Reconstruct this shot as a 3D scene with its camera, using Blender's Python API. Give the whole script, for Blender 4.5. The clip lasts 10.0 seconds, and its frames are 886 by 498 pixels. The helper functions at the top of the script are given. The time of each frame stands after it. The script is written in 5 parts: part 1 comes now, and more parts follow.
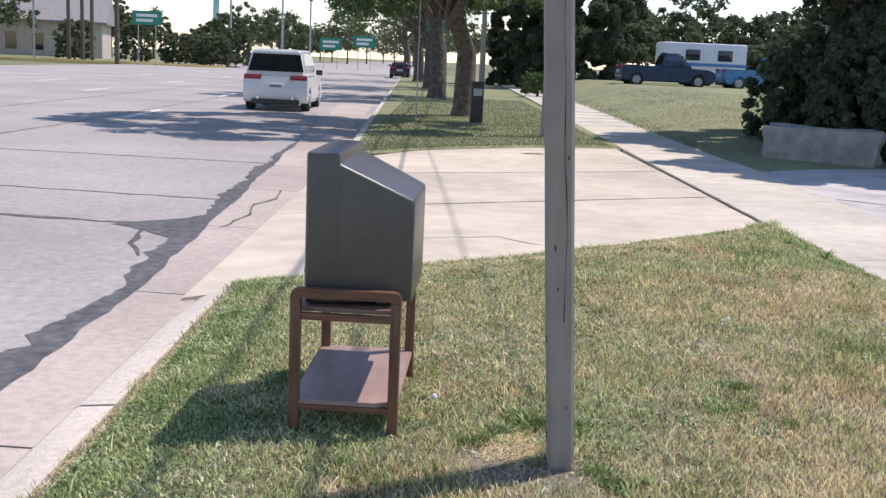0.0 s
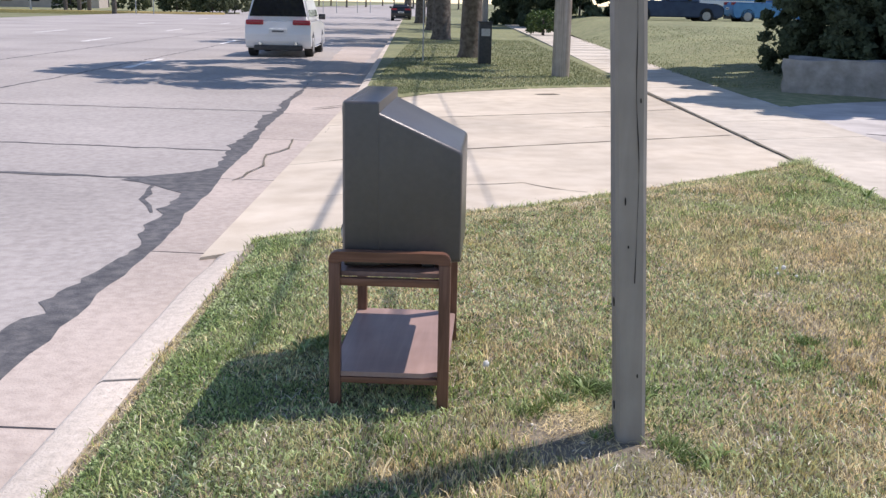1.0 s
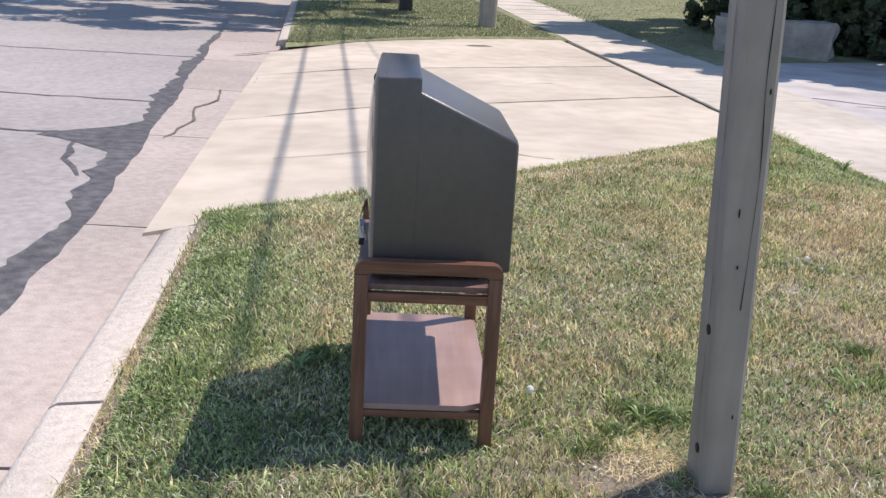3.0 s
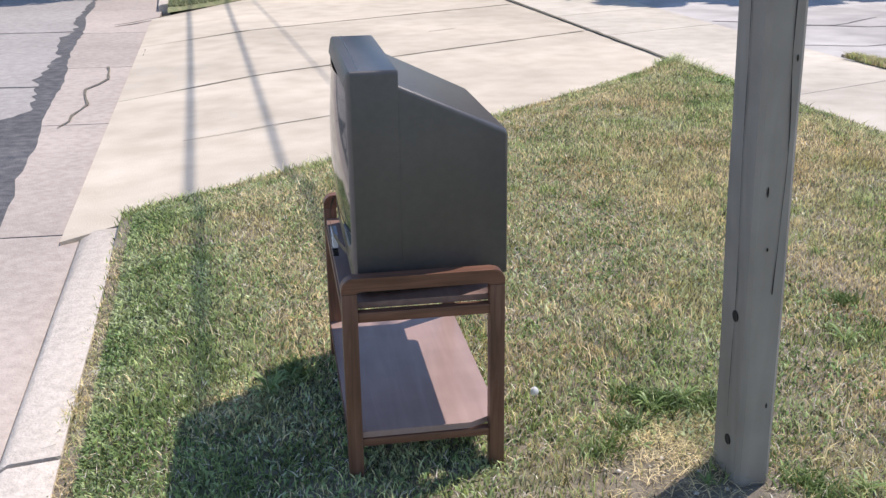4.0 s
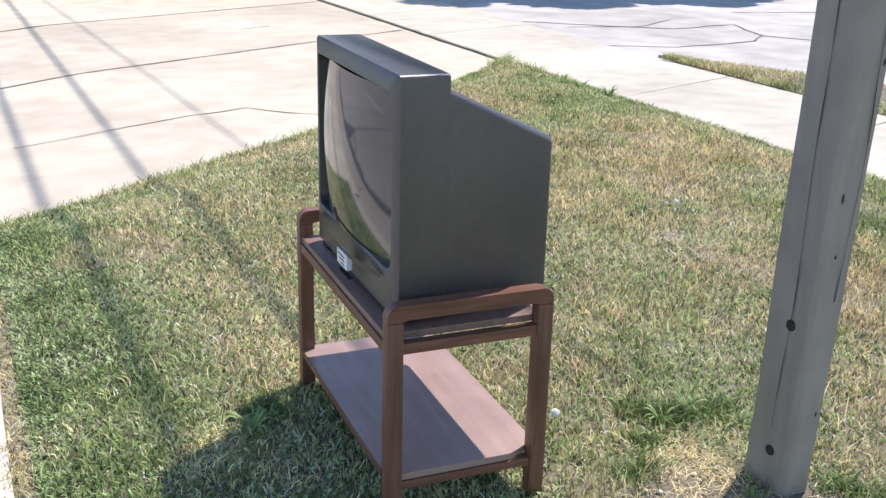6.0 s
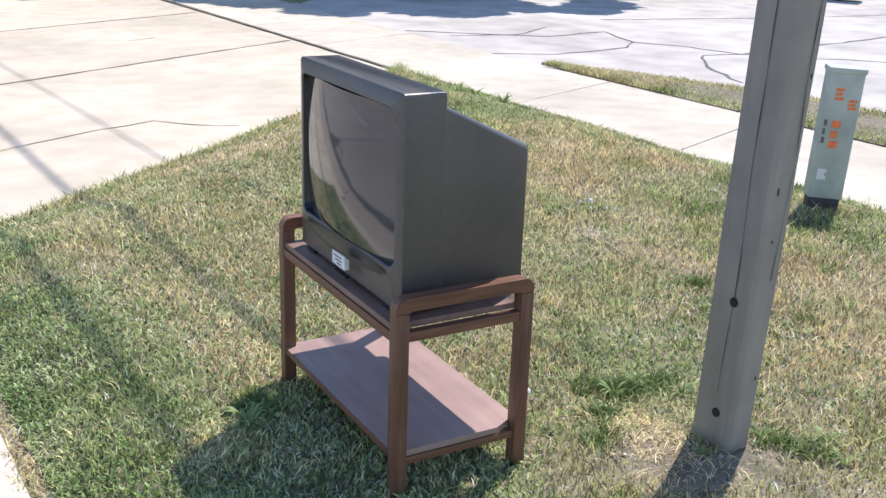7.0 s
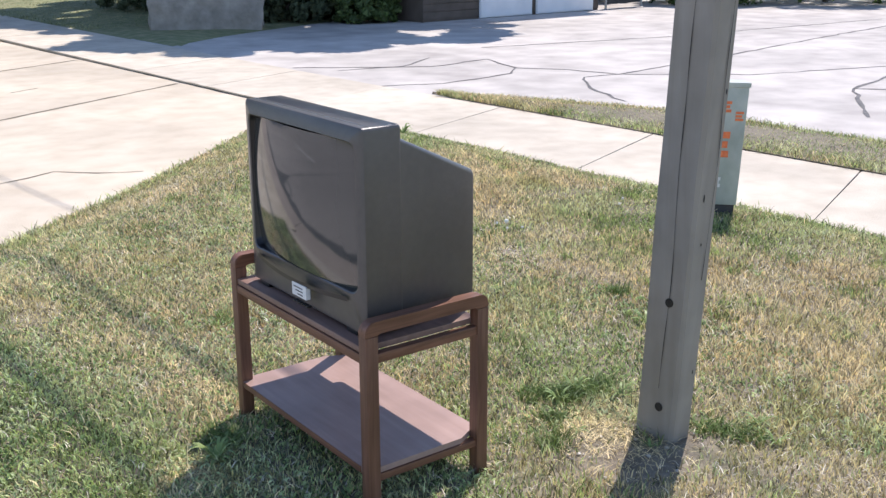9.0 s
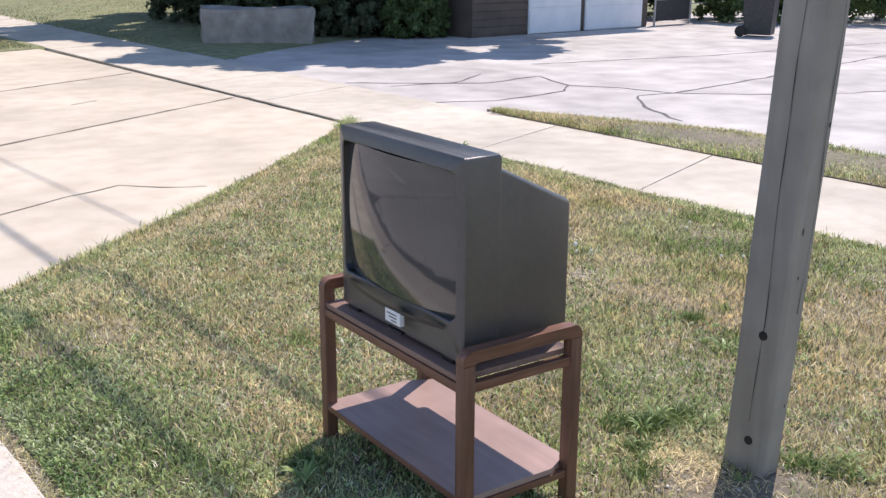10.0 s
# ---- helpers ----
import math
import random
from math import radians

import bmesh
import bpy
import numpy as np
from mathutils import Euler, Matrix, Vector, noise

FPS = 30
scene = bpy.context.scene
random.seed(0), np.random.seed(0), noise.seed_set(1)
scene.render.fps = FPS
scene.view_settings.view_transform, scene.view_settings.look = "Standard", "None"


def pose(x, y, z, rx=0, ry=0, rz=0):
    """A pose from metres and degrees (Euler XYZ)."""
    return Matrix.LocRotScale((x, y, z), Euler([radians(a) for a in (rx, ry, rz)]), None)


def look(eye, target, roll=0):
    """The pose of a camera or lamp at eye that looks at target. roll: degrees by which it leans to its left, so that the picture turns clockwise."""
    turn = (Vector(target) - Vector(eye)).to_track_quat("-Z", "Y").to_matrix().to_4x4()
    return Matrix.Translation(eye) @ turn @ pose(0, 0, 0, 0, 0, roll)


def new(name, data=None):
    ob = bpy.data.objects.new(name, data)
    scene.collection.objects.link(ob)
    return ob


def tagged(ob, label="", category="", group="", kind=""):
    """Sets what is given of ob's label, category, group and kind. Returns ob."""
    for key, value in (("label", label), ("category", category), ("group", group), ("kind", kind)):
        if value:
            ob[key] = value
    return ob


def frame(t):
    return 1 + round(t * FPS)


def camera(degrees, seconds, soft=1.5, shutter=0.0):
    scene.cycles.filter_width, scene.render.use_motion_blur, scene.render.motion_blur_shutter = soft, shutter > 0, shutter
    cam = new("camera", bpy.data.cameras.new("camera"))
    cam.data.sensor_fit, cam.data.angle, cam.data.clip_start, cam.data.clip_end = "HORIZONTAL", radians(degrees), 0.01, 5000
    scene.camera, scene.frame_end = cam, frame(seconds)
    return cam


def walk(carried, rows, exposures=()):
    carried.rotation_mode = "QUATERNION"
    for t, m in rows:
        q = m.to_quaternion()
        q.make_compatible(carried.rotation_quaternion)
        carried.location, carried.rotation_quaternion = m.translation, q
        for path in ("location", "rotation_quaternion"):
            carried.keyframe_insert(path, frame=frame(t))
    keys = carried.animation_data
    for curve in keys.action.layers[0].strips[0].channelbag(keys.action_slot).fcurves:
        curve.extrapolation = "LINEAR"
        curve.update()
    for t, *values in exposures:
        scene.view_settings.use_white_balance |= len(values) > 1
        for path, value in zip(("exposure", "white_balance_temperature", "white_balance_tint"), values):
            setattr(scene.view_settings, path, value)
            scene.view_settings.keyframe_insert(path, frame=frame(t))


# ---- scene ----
cam = camera(46.1, 10.0, 1.4)
# seconds, eye, aim, roll
ROWS = [
    (0, (-0.408, -3.894, 1.675), (-0.388, -0.941, 1.144), 2.63),
    (0.5, (-0.488, -3.614, 1.639), (-0.486, -0.668, 1.074), 0.33),
    (1, (-0.584, -3.507, 1.648), (-0.574, -0.588, 0.957), 1.14),
    (1.5, (-0.770, -3.226, 1.649), (-0.579, -0.351, 0.815), 1.65),
    (2, (-0.796, -3.025, 1.645), (-0.568, -0.139, 0.859), 0.20),
    (2.5, (-0.854, -2.832, 1.683), (-0.727, 0.023, 0.770), 0.62),
    (2.7, (-0.934, -2.796, 1.661), (-0.731, 0.082, 0.840), 1.78),
    (3.8, (-1.271, -2.504, 1.721), (-0.788, 0.301, 0.774), 2.17),
    (4, (-1.283, -2.359, 1.742), (-0.696, 0.414, 0.759), -0.77),
    (4.5, (-1.326, -1.942, 1.592), (-0.504, 0.770, 0.607), -0.81),
    (5, (-1.489, -1.661, 1.636), (-0.568, 1.011, 0.628), -1.40),
    (5.2, (-1.541, -1.641, 1.629), (-0.572, 1.024, 0.651), -1.33),
    (6.3, (-2.099, -1.958, 1.763), (-0.778, 0.536, 0.747), 1.41),
    (6.5, (-2.227, -1.975, 1.790), (-0.837, 0.474, 0.754), 0.70),
    (7, (-2.368, -1.985, 1.784), (-0.811, 0.394, 0.827), 1.98),
    (7.5, (-2.477, -1.944, 1.679), (-0.844, 0.368, 0.683), 1.84),
    (8, (-2.517, -1.928, 1.616), (-0.800, 0.360, 0.713), 2.15),
    (8.5, (-2.539, -1.930, 1.678), (-0.778, 0.315, 0.751), 1.37),
    (9, (-2.644, -2.002, 1.812), (-0.807, 0.206, 0.944), -0.13),
    (9.5, (-2.706, -1.910, 1.841), (-0.843, 0.292, 1.015), 4.29),
    (10, (-2.778, -1.873, 1.859), (-1.017, 0.408, 1.026), 0.25),
]
walk(cam, [(t, look(eye, aim, roll)) for t, eye, aim, roll in ROWS],
     [(0.0, 0.48, 6560, 19), (2.5, 0.50, 6650, 19), (4.0, 0.52, 6550, 16), (4.6, 0.72, 6520, 15), (6.3, 0.80, 6450, 14), (8.5, 0.78, 6500, 15), (10.0, 0.64, 6650, 18)])
SKY, SUN = 0.135, 3.55
# ---------------------------------------------------------------- light
sun_az, sun_el = math.atan2(0.44, 0.90), radians(61)
w = bpy.data.worlds.new("world")
scene.world = w
w.use_nodes = True
wn = w.node_tree.nodes
sky = wn.new("ShaderNodeTexSky")
sky.sky_type, sky.sun_disc = "NISHITA", False
sky.sun_elevation, sky.sun_rotation = sun_el, math.pi / 2 - sun_az
sky.dust_density, sky.air_density, sky.ozone_density = 0.1, 1.0, 2.0
w.node_tree.links.new(sky.outputs[0], wn["Background"].inputs[0])
wn["Background"].inputs[1].default_value = SKY
sun_data = bpy.data.lights.new("sun", "SUN")
sun_data.energy, sun_data.angle, sun_data.color = SUN, radians(0.53), (1.0, 0.94, 0.86)
sun = new("sun", sun_data)
toward = Vector((math.cos(sun_el) * math.cos(sun_az), math.cos(sun_el) * math.sin(sun_az), math.sin(sun_el)))
sun.matrix_basis = look(toward * 50, (0, 0, 0))


# ---------------------------------------------------------------- materials
def mat(name, colors, scale=6.0, rough=0.8, bump=0.2, bump_scale=60.0, metal=0.0, island=0.0, obj=0.0, detail=6.0, spec=0.5,
        big=0.0, translucent=0.0, coords="Object"):
    """colors: 2 to 4 colours spread over a noise; big: size of slow stains; island, obj: brightness spread per piece."""
    m = bpy.data.materials.new(name)
    m.use_nodes = True
    nt = m.node_tree
    n, l = nt.nodes, nt.links
    b = n["Principled BSDF"]
    b.inputs["Roughness"].default_value, b.inputs["Metallic"].default_value = rough, metal
    b.inputs["Specular IOR Level"].default_value = spec
    tc = n.new("ShaderNodeTexCoord")
    if coords == "World":
        geo = n.new("ShaderNodeNewGeometry")
        src = geo.outputs["Position"]
    else:
        src = tc.outputs["Object"]
    nz = n.new("ShaderNodeTexNoise")
    nz.inputs["Scale"].default_value, nz.inputs["Detail"].default_value = scale, detail
    l.new(src, nz.inputs["Vector"])
    ramp = n.new("ShaderNodeValToRGB")
    ramp.color_ramp.elements[0].position, ramp.color_ramp.elements[1].position = 0.32, 0.68
    k = len(colors)
    while len(ramp.color_ramp.elements) < k:
        ramp.color_ramp.elements.new(0.5)
    for i, c in enumerate(colors):
        e = ramp.color_ramp.elements[i]
        e.position = 0.32 + 0.36 * i / (k - 1)
        e.color = (*c, 1)
    fac = nz.outputs["Fac"]
    l.new(fac, ramp.inputs["Fac"])
    col = ramp.outputs["Color"]

    def times(col, value, lo, hi):
        mr = n.new("ShaderNodeMapRange")
        mr.inputs["To Min"].default_value, mr.inputs["To Max"].default_value = lo, hi
        l.new(value, mr.inputs["Value"])
        mx = n.new("ShaderNodeMix")
        mx.data_type, mx.blend_type = "RGBA", "MULTIPLY"
        mx.inputs["Factor"].default_value = 1
        l.new(col, mx.inputs["A"])
        l.new(mr.outputs["Result"], mx.inputs["B"])
        return mx.outputs["Result"]

    if big:
        nb = n.new("ShaderNodeTexNoise")
        nb.inputs["Scale"].default_value, nb.inputs["Detail"].default_value = big, 3
        l.new(src, nb.inputs["Vector"])
        col = times(col, nb.outputs["Fac"], 0.62, 1.38)
    if island:
        g = n.new("ShaderNodeNewGeometry")
        col = times(col, g.outputs["Random Per Island"], 1 - island, 1 + island)
    if obj:
        oi = n.new("ShaderNodeObjectInfo")
        col = times(col, oi.outputs["Random"], 1 - obj, 1 + obj)
    l.new(col, b.inputs["Base Color"])
    if bump:
        nb2 = n.new("ShaderNodeTexNoise")
        nb2.inputs["Scale"].default_value, nb2.inputs["Detail"].default_value = bump_scale, 5
        l.new(src, nb2.inputs["Vector"])
        bp = n.new("ShaderNodeBump")
        bp.inputs["Strength"].default_value, bp.inputs["Distance"].default_value = bump, 0.02
        l.new(nb2.outputs["Fac"], bp.inputs["Height"])
        l.new(bp.outputs["Normal"], b.inputs["Normal"])
    if translucent:
        tr = n.new("ShaderNodeBsdfTranslucent")
        l.new(col, tr.inputs["Color"])
        ms = n.new("ShaderNodeMixShader")
        ms.inputs[0].default_value = translucent
        l.new(b.outputs[0], ms.inputs[1])
        l.new(tr.outputs[0], ms.inputs[2])
        l.new(ms.outputs[0], n["Material Output"].inputs["Surface"])
    return m


def wood_mat(name, a, b_, c, scale=(60, 60, 3), rough=0.55, bump=0.15):
    m = bpy.data.materials.new(name)
    m.use_nodes = True
    n, l = m.node_tree.nodes, m.node_tree.links
    b = n["Principled BSDF"]
    b.inputs["Roughness"].default_value = rough
    b.inputs["Specular IOR Level"].default_value = 0.35
    tc, mp = n.new("ShaderNodeTexCoord"), n.new("ShaderNodeMapping")
    mp.inputs["Scale"].default_value = scale
    l.new(tc.outputs["Object"], mp.inputs["Vector"])
    nz = n.new("ShaderNodeTexNoise")
    nz.inputs["Scale"].default_value, nz.inputs["Detail"].default_value, nz.inputs["Distortion"].default_value = 1.0, 8, 0.6
    l.new(mp.outputs[0], nz.inputs["Vector"])
    nb = n.new("ShaderNodeTexNoise")
    nb.inputs["Scale"].default_value, nb.inputs["Detail"].default_value = 5, 4
    l.new(tc.outputs["Object"], nb.inputs["Vector"])
    r = n.new("ShaderNodeValToRGB")
    r.color_ramp.elements.new(0.5)
    for e, p, c_ in zip(r.color_ramp.elements, (0.3, 0.5, 0.7), (a, b_, c)):
        e.position, e.color = p, (*c_, 1)
    l.new(nz.outputs["Fac"], r.inputs["Fac"])
    mr = n.new("ShaderNodeMapRange")
    mr.inputs["To Min"].default_value, mr.inputs["To Max"].default_value = 0.7, 1.3
    l.new(nb.outputs["Fac"], mr.inputs["Value"])
    mx = n.new("ShaderNodeMix")
    mx.data_type, mx.blend_type = "RGBA", "MULTIPLY"
    mx.inputs["Factor"].default_value = 1
    l.new(r.outputs["Color"], mx.inputs["A"])
    l.new(mr.outputs["Result"], mx.inputs["B"])
    l.new(mx.outputs["Result"], b.inputs["Base Color"])
    bp = n.new("ShaderNodeBump")
    bp.inputs["Strength"].default_value, bp.inputs["Distance"].default_value = bump, 0.004
    l.new(nz.outputs["Fac"], bp.inputs["Height"])
    l.new(bp.outputs["Normal"], b.inputs["Normal"])
    return m


CONCRETE = mat("concrete", [(0.465, 0.40, 0.31), (0.515, 0.45, 0.355), (0.555, 0.49, 0.395)], 3.0, 0.9, 0.25, 90, big=0.5, obj=0.05, coords="World")
GUTTER = mat("gutter_concrete", [(0.36, 0.305, 0.265), (0.41, 0.35, 0.305), (0.45, 0.39, 0.34)], 16.0, 0.9, 0.35, 70, big=0.4, obj=0.06, coords="World")
KERB = mat("kerb_concrete", [(0.50, 0.44, 0.37), (0.58, 0.51, 0.43), (0.63, 0.56, 0.48)], 22.0, 0.9, 0.35, 70, big=0.4, obj=0.06, coords="World")
WALK = mat("walk_concrete", [(0.46, 0.41, 0.335), (0.51, 0.46, 0.38), (0.55, 0.50, 0.42)], 4.0, 0.9, 0.25, 90, big=0.6, obj=0.05, coords="World")
ASPHALT = mat("old_road_surface", [(0.29, 0.265, 0.245), (0.34, 0.312, 0.29), (0.385, 0.355, 0.33)], 14.0, 0.85, 0.3, 120, big=0.25, coords="World")
LOT = mat("lot_surface", [(0.37, 0.345, 0.325), (0.45, 0.425, 0.40), (0.53, 0.50, 0.47)], 1.6, 0.9, 0.3, 80, big=0.35, coords="World")
TAR = mat("tar", [(0.05, 0.05, 0.055), (0.09, 0.088, 0.09), (0.14, 0.135, 0.13)], 10, 0.75, 0.4, 60, big=1.5, coords="World")
CRACK = mat("crack_dirt", [(0.10, 0.088, 0.068), (0.17, 0.148, 0.115), (0.12, 0.12, 0.07)], 12, 0.95, 0.3, 80, coords="World")
PAINT = mat("road_paint", [(0.62, 0.61, 0.58), (0.75, 0.74, 0.71)], 12, 0.7, 0.2, 60, coords="World")
YELLOW = mat("yellow_kerb_paint", [(0.62, 0.45, 0.16), (0.72, 0.55, 0.22)], 5, 0.8, 0.2, 40, coords="World")
SOIL = mat("soil", [(0.13, 0.11, 0.08), (0.22, 0.19, 0.145), (0.15, 0.14, 0.08)], 7, 0.95, 0.6, 40, big=1.1, coords="World")
CRUMB = mat("dry_earth", [(0.46, 0.42, 0.35), (0.56, 0.51, 0.44), (0.64, 0.59, 0.52)], 30, 0.95, 0.3, 120, island=0.4, coords="World")
TURF = mat("turf", [(0.15, 0.17, 0.08), (0.20, 0.215, 0.105), (0.28, 0.265, 0.15)], 5.0, 0.95, 0.7, 45, big=0.35, coords="World")
EARTH = mat("far_ground", [(0.13, 0.15, 0.06), (0.20, 0.19, 0.10)], 0.2, 0.95, 0.2, 4, coords="World")
BLADE_GREEN = mat("grass_green", [(0.19, 0.26, 0.08), (0.35, 0.42, 0.155), (0.62, 0.63, 0.35)], 2.2, 0.42, 0, island=0.9, translucent=0.38, coords="World")
BLADE_DRY = mat("grass_dry", [(0.60, 0.47, 0.24), (0.76, 0.64, 0.38), (0.45, 0.41, 0.17)], 2.2, 0.5, 0, island=0.8, translucent=0.3, coords="World")
THATCH = mat("dead_thatch", [(0.50, 0.44, 0.33), (0.66, 0.60, 0.47), (0.74, 0.69, 0.57)], 3.0, 0.6, 0, island=0.5, translucent=0.15, coords="World")
CLOVER = mat("clover_leaf", [(0.18, 0.28, 0.09), (0.30, 0.39, 0.16), (0.50, 0.55, 0.31)], 3.5, 0.45, 0, island=0.8, translucent=0.35, coords="World")
WEED = mat("weed_leaf", [(0.11, 0.17, 0.04), (0.16, 0.23, 0.065), (0.21, 0.28, 0.09)], 8, 0.5, 0, island=0.3, translucent=0.2, coords="World")
FARBLADE = mat("far_grass_blade", [(0.19, 0.22, 0.10), (0.26, 0.28, 0.14), (0.36, 0.34, 0.20)], 0.7, 0.7, 0, island=0.4, translucent=0.25, coords="World")
LEAF = mat("tree_leaf", [(0.055, 0.095, 0.03), (0.08, 0.13, 0.04), (0.11, 0.16, 0.055)], 0.8, 0.6, 0, island=0.4, translucent=0.3, coords="World")
EVERGREEN = mat("evergreen_leaf", [(0.085, 0.115, 0.07), (0.105, 0.135, 0.082), (0.12, 0.15, 0.095)], 1.2, 0.9, 0, island=0.25, spec=0.2, translucent=0.4, coords="World")
# far foliage: greens lightened so the colour itself carries the distance haze
HAZYLEAF = mat("hazy_leaf", [(0.095, 0.12, 0.065), (0.12, 0.145, 0.08), (0.15, 0.17, 0.10)], 0.5, 0.85, 0, island=0.25, spec=0.2, translucent=0.35, coords="World")
BARK = mat("bark", [(0.07, 0.055, 0.045), (0.12, 0.10, 0.085), (0.17, 0.15, 0.13)], 7, 0.95, 0.9, 30)
POST = wood_mat("weathered_post", (0.26, 0.235, 0.205), (0.285, 0.262, 0.232), (0.31, 0.288, 0.258), (17, 17, 0.9), 0.85, 0.16)
POLE = wood_mat("pole_wood", (0.24, 0.21, 0.18), (0.33, 0.29, 0.25), (0.40, 0.36, 0.32), (30, 30, 1.2), 0.9, 0.4)
WOOD = wood_mat("stained_wood", (0.11, 0.052, 0.032), (0.16, 0.078, 0.05), (0.21, 0.105, 0.07), (70, 70, 4), 0.45, 0.1)
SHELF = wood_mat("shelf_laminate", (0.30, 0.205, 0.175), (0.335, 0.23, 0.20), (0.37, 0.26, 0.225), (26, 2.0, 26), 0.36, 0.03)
# SHELF's laminate with the television's shade over the upper shelf mixed into the colour
UPPER = wood_mat("shaded_shelf_laminate", (0.17, 0.105, 0.085), (0.21, 0.13, 0.105), (0.25, 0.16, 0.13), (26, 2.0, 26), 0.5, 0.04)
WOOD_RAIL = wood_mat("stained_rail", (0.12, 0.055, 0.033), (0.17, 0.08, 0.05), (0.22, 0.105, 0.068), (4, 70, 70), 0.42, 0.08)
SHELF_EDGE = wood_mat("shelf_edge", (0.12, 0.055, 0.035), (0.17, 0.08, 0.05), (0.21, 0.10, 0.065), (40, 2.5, 40), 0.5, 0.1)
PLASTIC = mat("tv_plastic", [(0.060, 0.055, 0.052), (0.074, 0.067, 0.063)], 40, 0.34, 0.10, 700, big=3, spec=0.75)
PLASTIC_DARK = mat("tv_dark_plastic", [(0.008, 0.008, 0.009), (0.012, 0.012, 0.013)], 40, 0.35, 0.05, 300)
GLASS = mat("tv_glass", [(0.035, 0.038, 0.037), (0.040, 0.043, 0.041)], 3, 0.06, 0.0, spec=1.0)
PAPER = mat("paper", [(0.66, 0.66, 0.66), (0.74, 0.74, 0.73)], 25, 0.7, 0.1, 60)
INK = mat("ink", [(0.10, 0.10, 0.11), (0.14, 0.14, 0.15)], 20, 0.8, 0)
HOLE = mat("bored_hole", [(0.02, 0.018, 0.015), (0.035, 0.03, 0.025)], 20, 0.95, 0.3)
BOXGREEN = mat("pedestal_green", [(0.34, 0.38, 0.34), (0.40, 0.44, 0.40), (0.46, 0.49, 0.45)], 9, 0.6, 0.1, 50, big=3)
ORANGE = mat("orange_spray", [(0.75, 0.16, 0.06), (0.85, 0.25, 0.10)], 40, 0.8, 0.1)
CARWHITE = mat("white_car_paint", [(0.74, 0.75, 0.77), (0.80, 0.81, 0.82)], 2, 0.2, 0, spec=0.6)
CARBLACK = mat("dark_car_paint", [(0.02, 0.022, 0.028), (0.03, 0.032, 0.04)], 2, 0.2, 0, spec=0.6)
CARBLUE = mat("blue_car_paint", [(0.03, 0.05, 0.10), (0.04, 0.07, 0.13)], 2, 0.2, 0, spec=0.6)
CARGLASS = mat("car_glass", [(0.015, 0.017, 0.02), (0.02, 0.022, 0.026)], 2, 0.06, 0, spec=0.8)
RUBBER = mat("rubber", [(0.02, 0.02, 0.02), (0.035, 0.035, 0.034)], 12, 0.85, 0.2)
CHROME = mat("bright_metal", [(0.6, 0.6, 0.61), (0.7, 0.7, 0.71)], 12, 0.25, 0, metal=1.0)
REDLAMP = mat("red_lamp", [(0.30, 0.02, 0.03), (0.38, 0.03, 0.04)], 9, 0.2, 0)
STEEL = mat("galvanised_steel", [(0.32, 0.33, 0.34), (0.42, 0.43, 0.44)], 14, 0.5, 0.1, metal=0.6)
DARKSTEEL = mat("dark_steel", [(0.03, 0.03, 0.032), (0.05, 0.05, 0.052)], 14, 0.6, 0.1)
SIGNGREEN = mat("sign_green", [(0.01, 0.20, 0.13), (0.015, 0.25, 0.16)], 5, 0.5, 0)
SIGNWHITE = mat("sign_white", [(0.70, 0.70, 0.69), (0.78, 0.78, 0.77)], 5, 0.6, 0)
STONE = mat("rough_stone", [(0.20, 0.19, 0.17), (0.27, 0.255, 0.235), (0.35, 0.33, 0.305)], 3.5, 0.95, 0.9, 14, big=0.9, coords="World")
BRICKDARK = mat("brown_siding", [(0.085, 0.068, 0.055), (0.12, 0.095, 0.08)], 3, 0.85, 0.2, 30)
DOORWHITE = mat("garage_white", [(0.66, 0.69, 0.73), (0.74, 0.76, 0.79)], 3, 0.6, 0.1, 40)
ROOF = mat("roof_shingle", [(0.20, 0.19, 0.19), (0.28, 0.27, 0.265)], 4, 0.95, 0.4, 20)
SIDING = mat("beige_siding", [(0.42, 0.36, 0.31), (0.50, 0.44, 0.38)], 2, 0.85, 0.2, 12)
BLUETRIM = mat("blue_trim", [(0.06, 0.20, 0.42), (0.09, 0.27, 0.50)], 3, 0.6, 0)
TEAL = mat("tower_paint", [(0.32, 0.55, 0.60), (0.42, 0.64, 0.68)], 0.4, 0.6, 0)
PETAL = mat("seed_head", [(0.72, 0.72, 0.68), (0.80, 0.80, 0.77)], 40, 0.9, 0, translucent=0.3)
CABLE = mat("cable", [(0.02, 0.02, 0.02), (0.03, 0.03, 0.03)], 9, 0.7, 0)


# ---------------------------------------------------------------- builders
def mesh_of(name, bm, material):
    bmesh.ops.recalc_face_normals(bm, faces=bm.faces)
    me = bpy.data.meshes.new(name)
    bm.to_mesh(me)
    bm.free()
    me.materials.append(material)
    return me


def smooth(ob, angle=35):
    me = ob.data
    me.shade_smooth()
    me.set_sharp_from_angle(angle=radians(angle))
    return ob


def part(name, bm, material, parent, label=""):
    ob = new(name, mesh_of(name, bm, material))
    ob.parent = parent
    if label:
        ob["label"] = label
    return smooth(ob)


def thing(name, label, category, group="", kind="", m=None):
    ob = new(name)
    if m is not None:
        ob.matrix_basis = m
    return tagged(ob, label, category, group, kind)


def solid(name, bm, material, label="", category="", group="", kind=""):
    return tagged(smooth(new(name, mesh_of(name, bm, material))), label, category, group, kind)


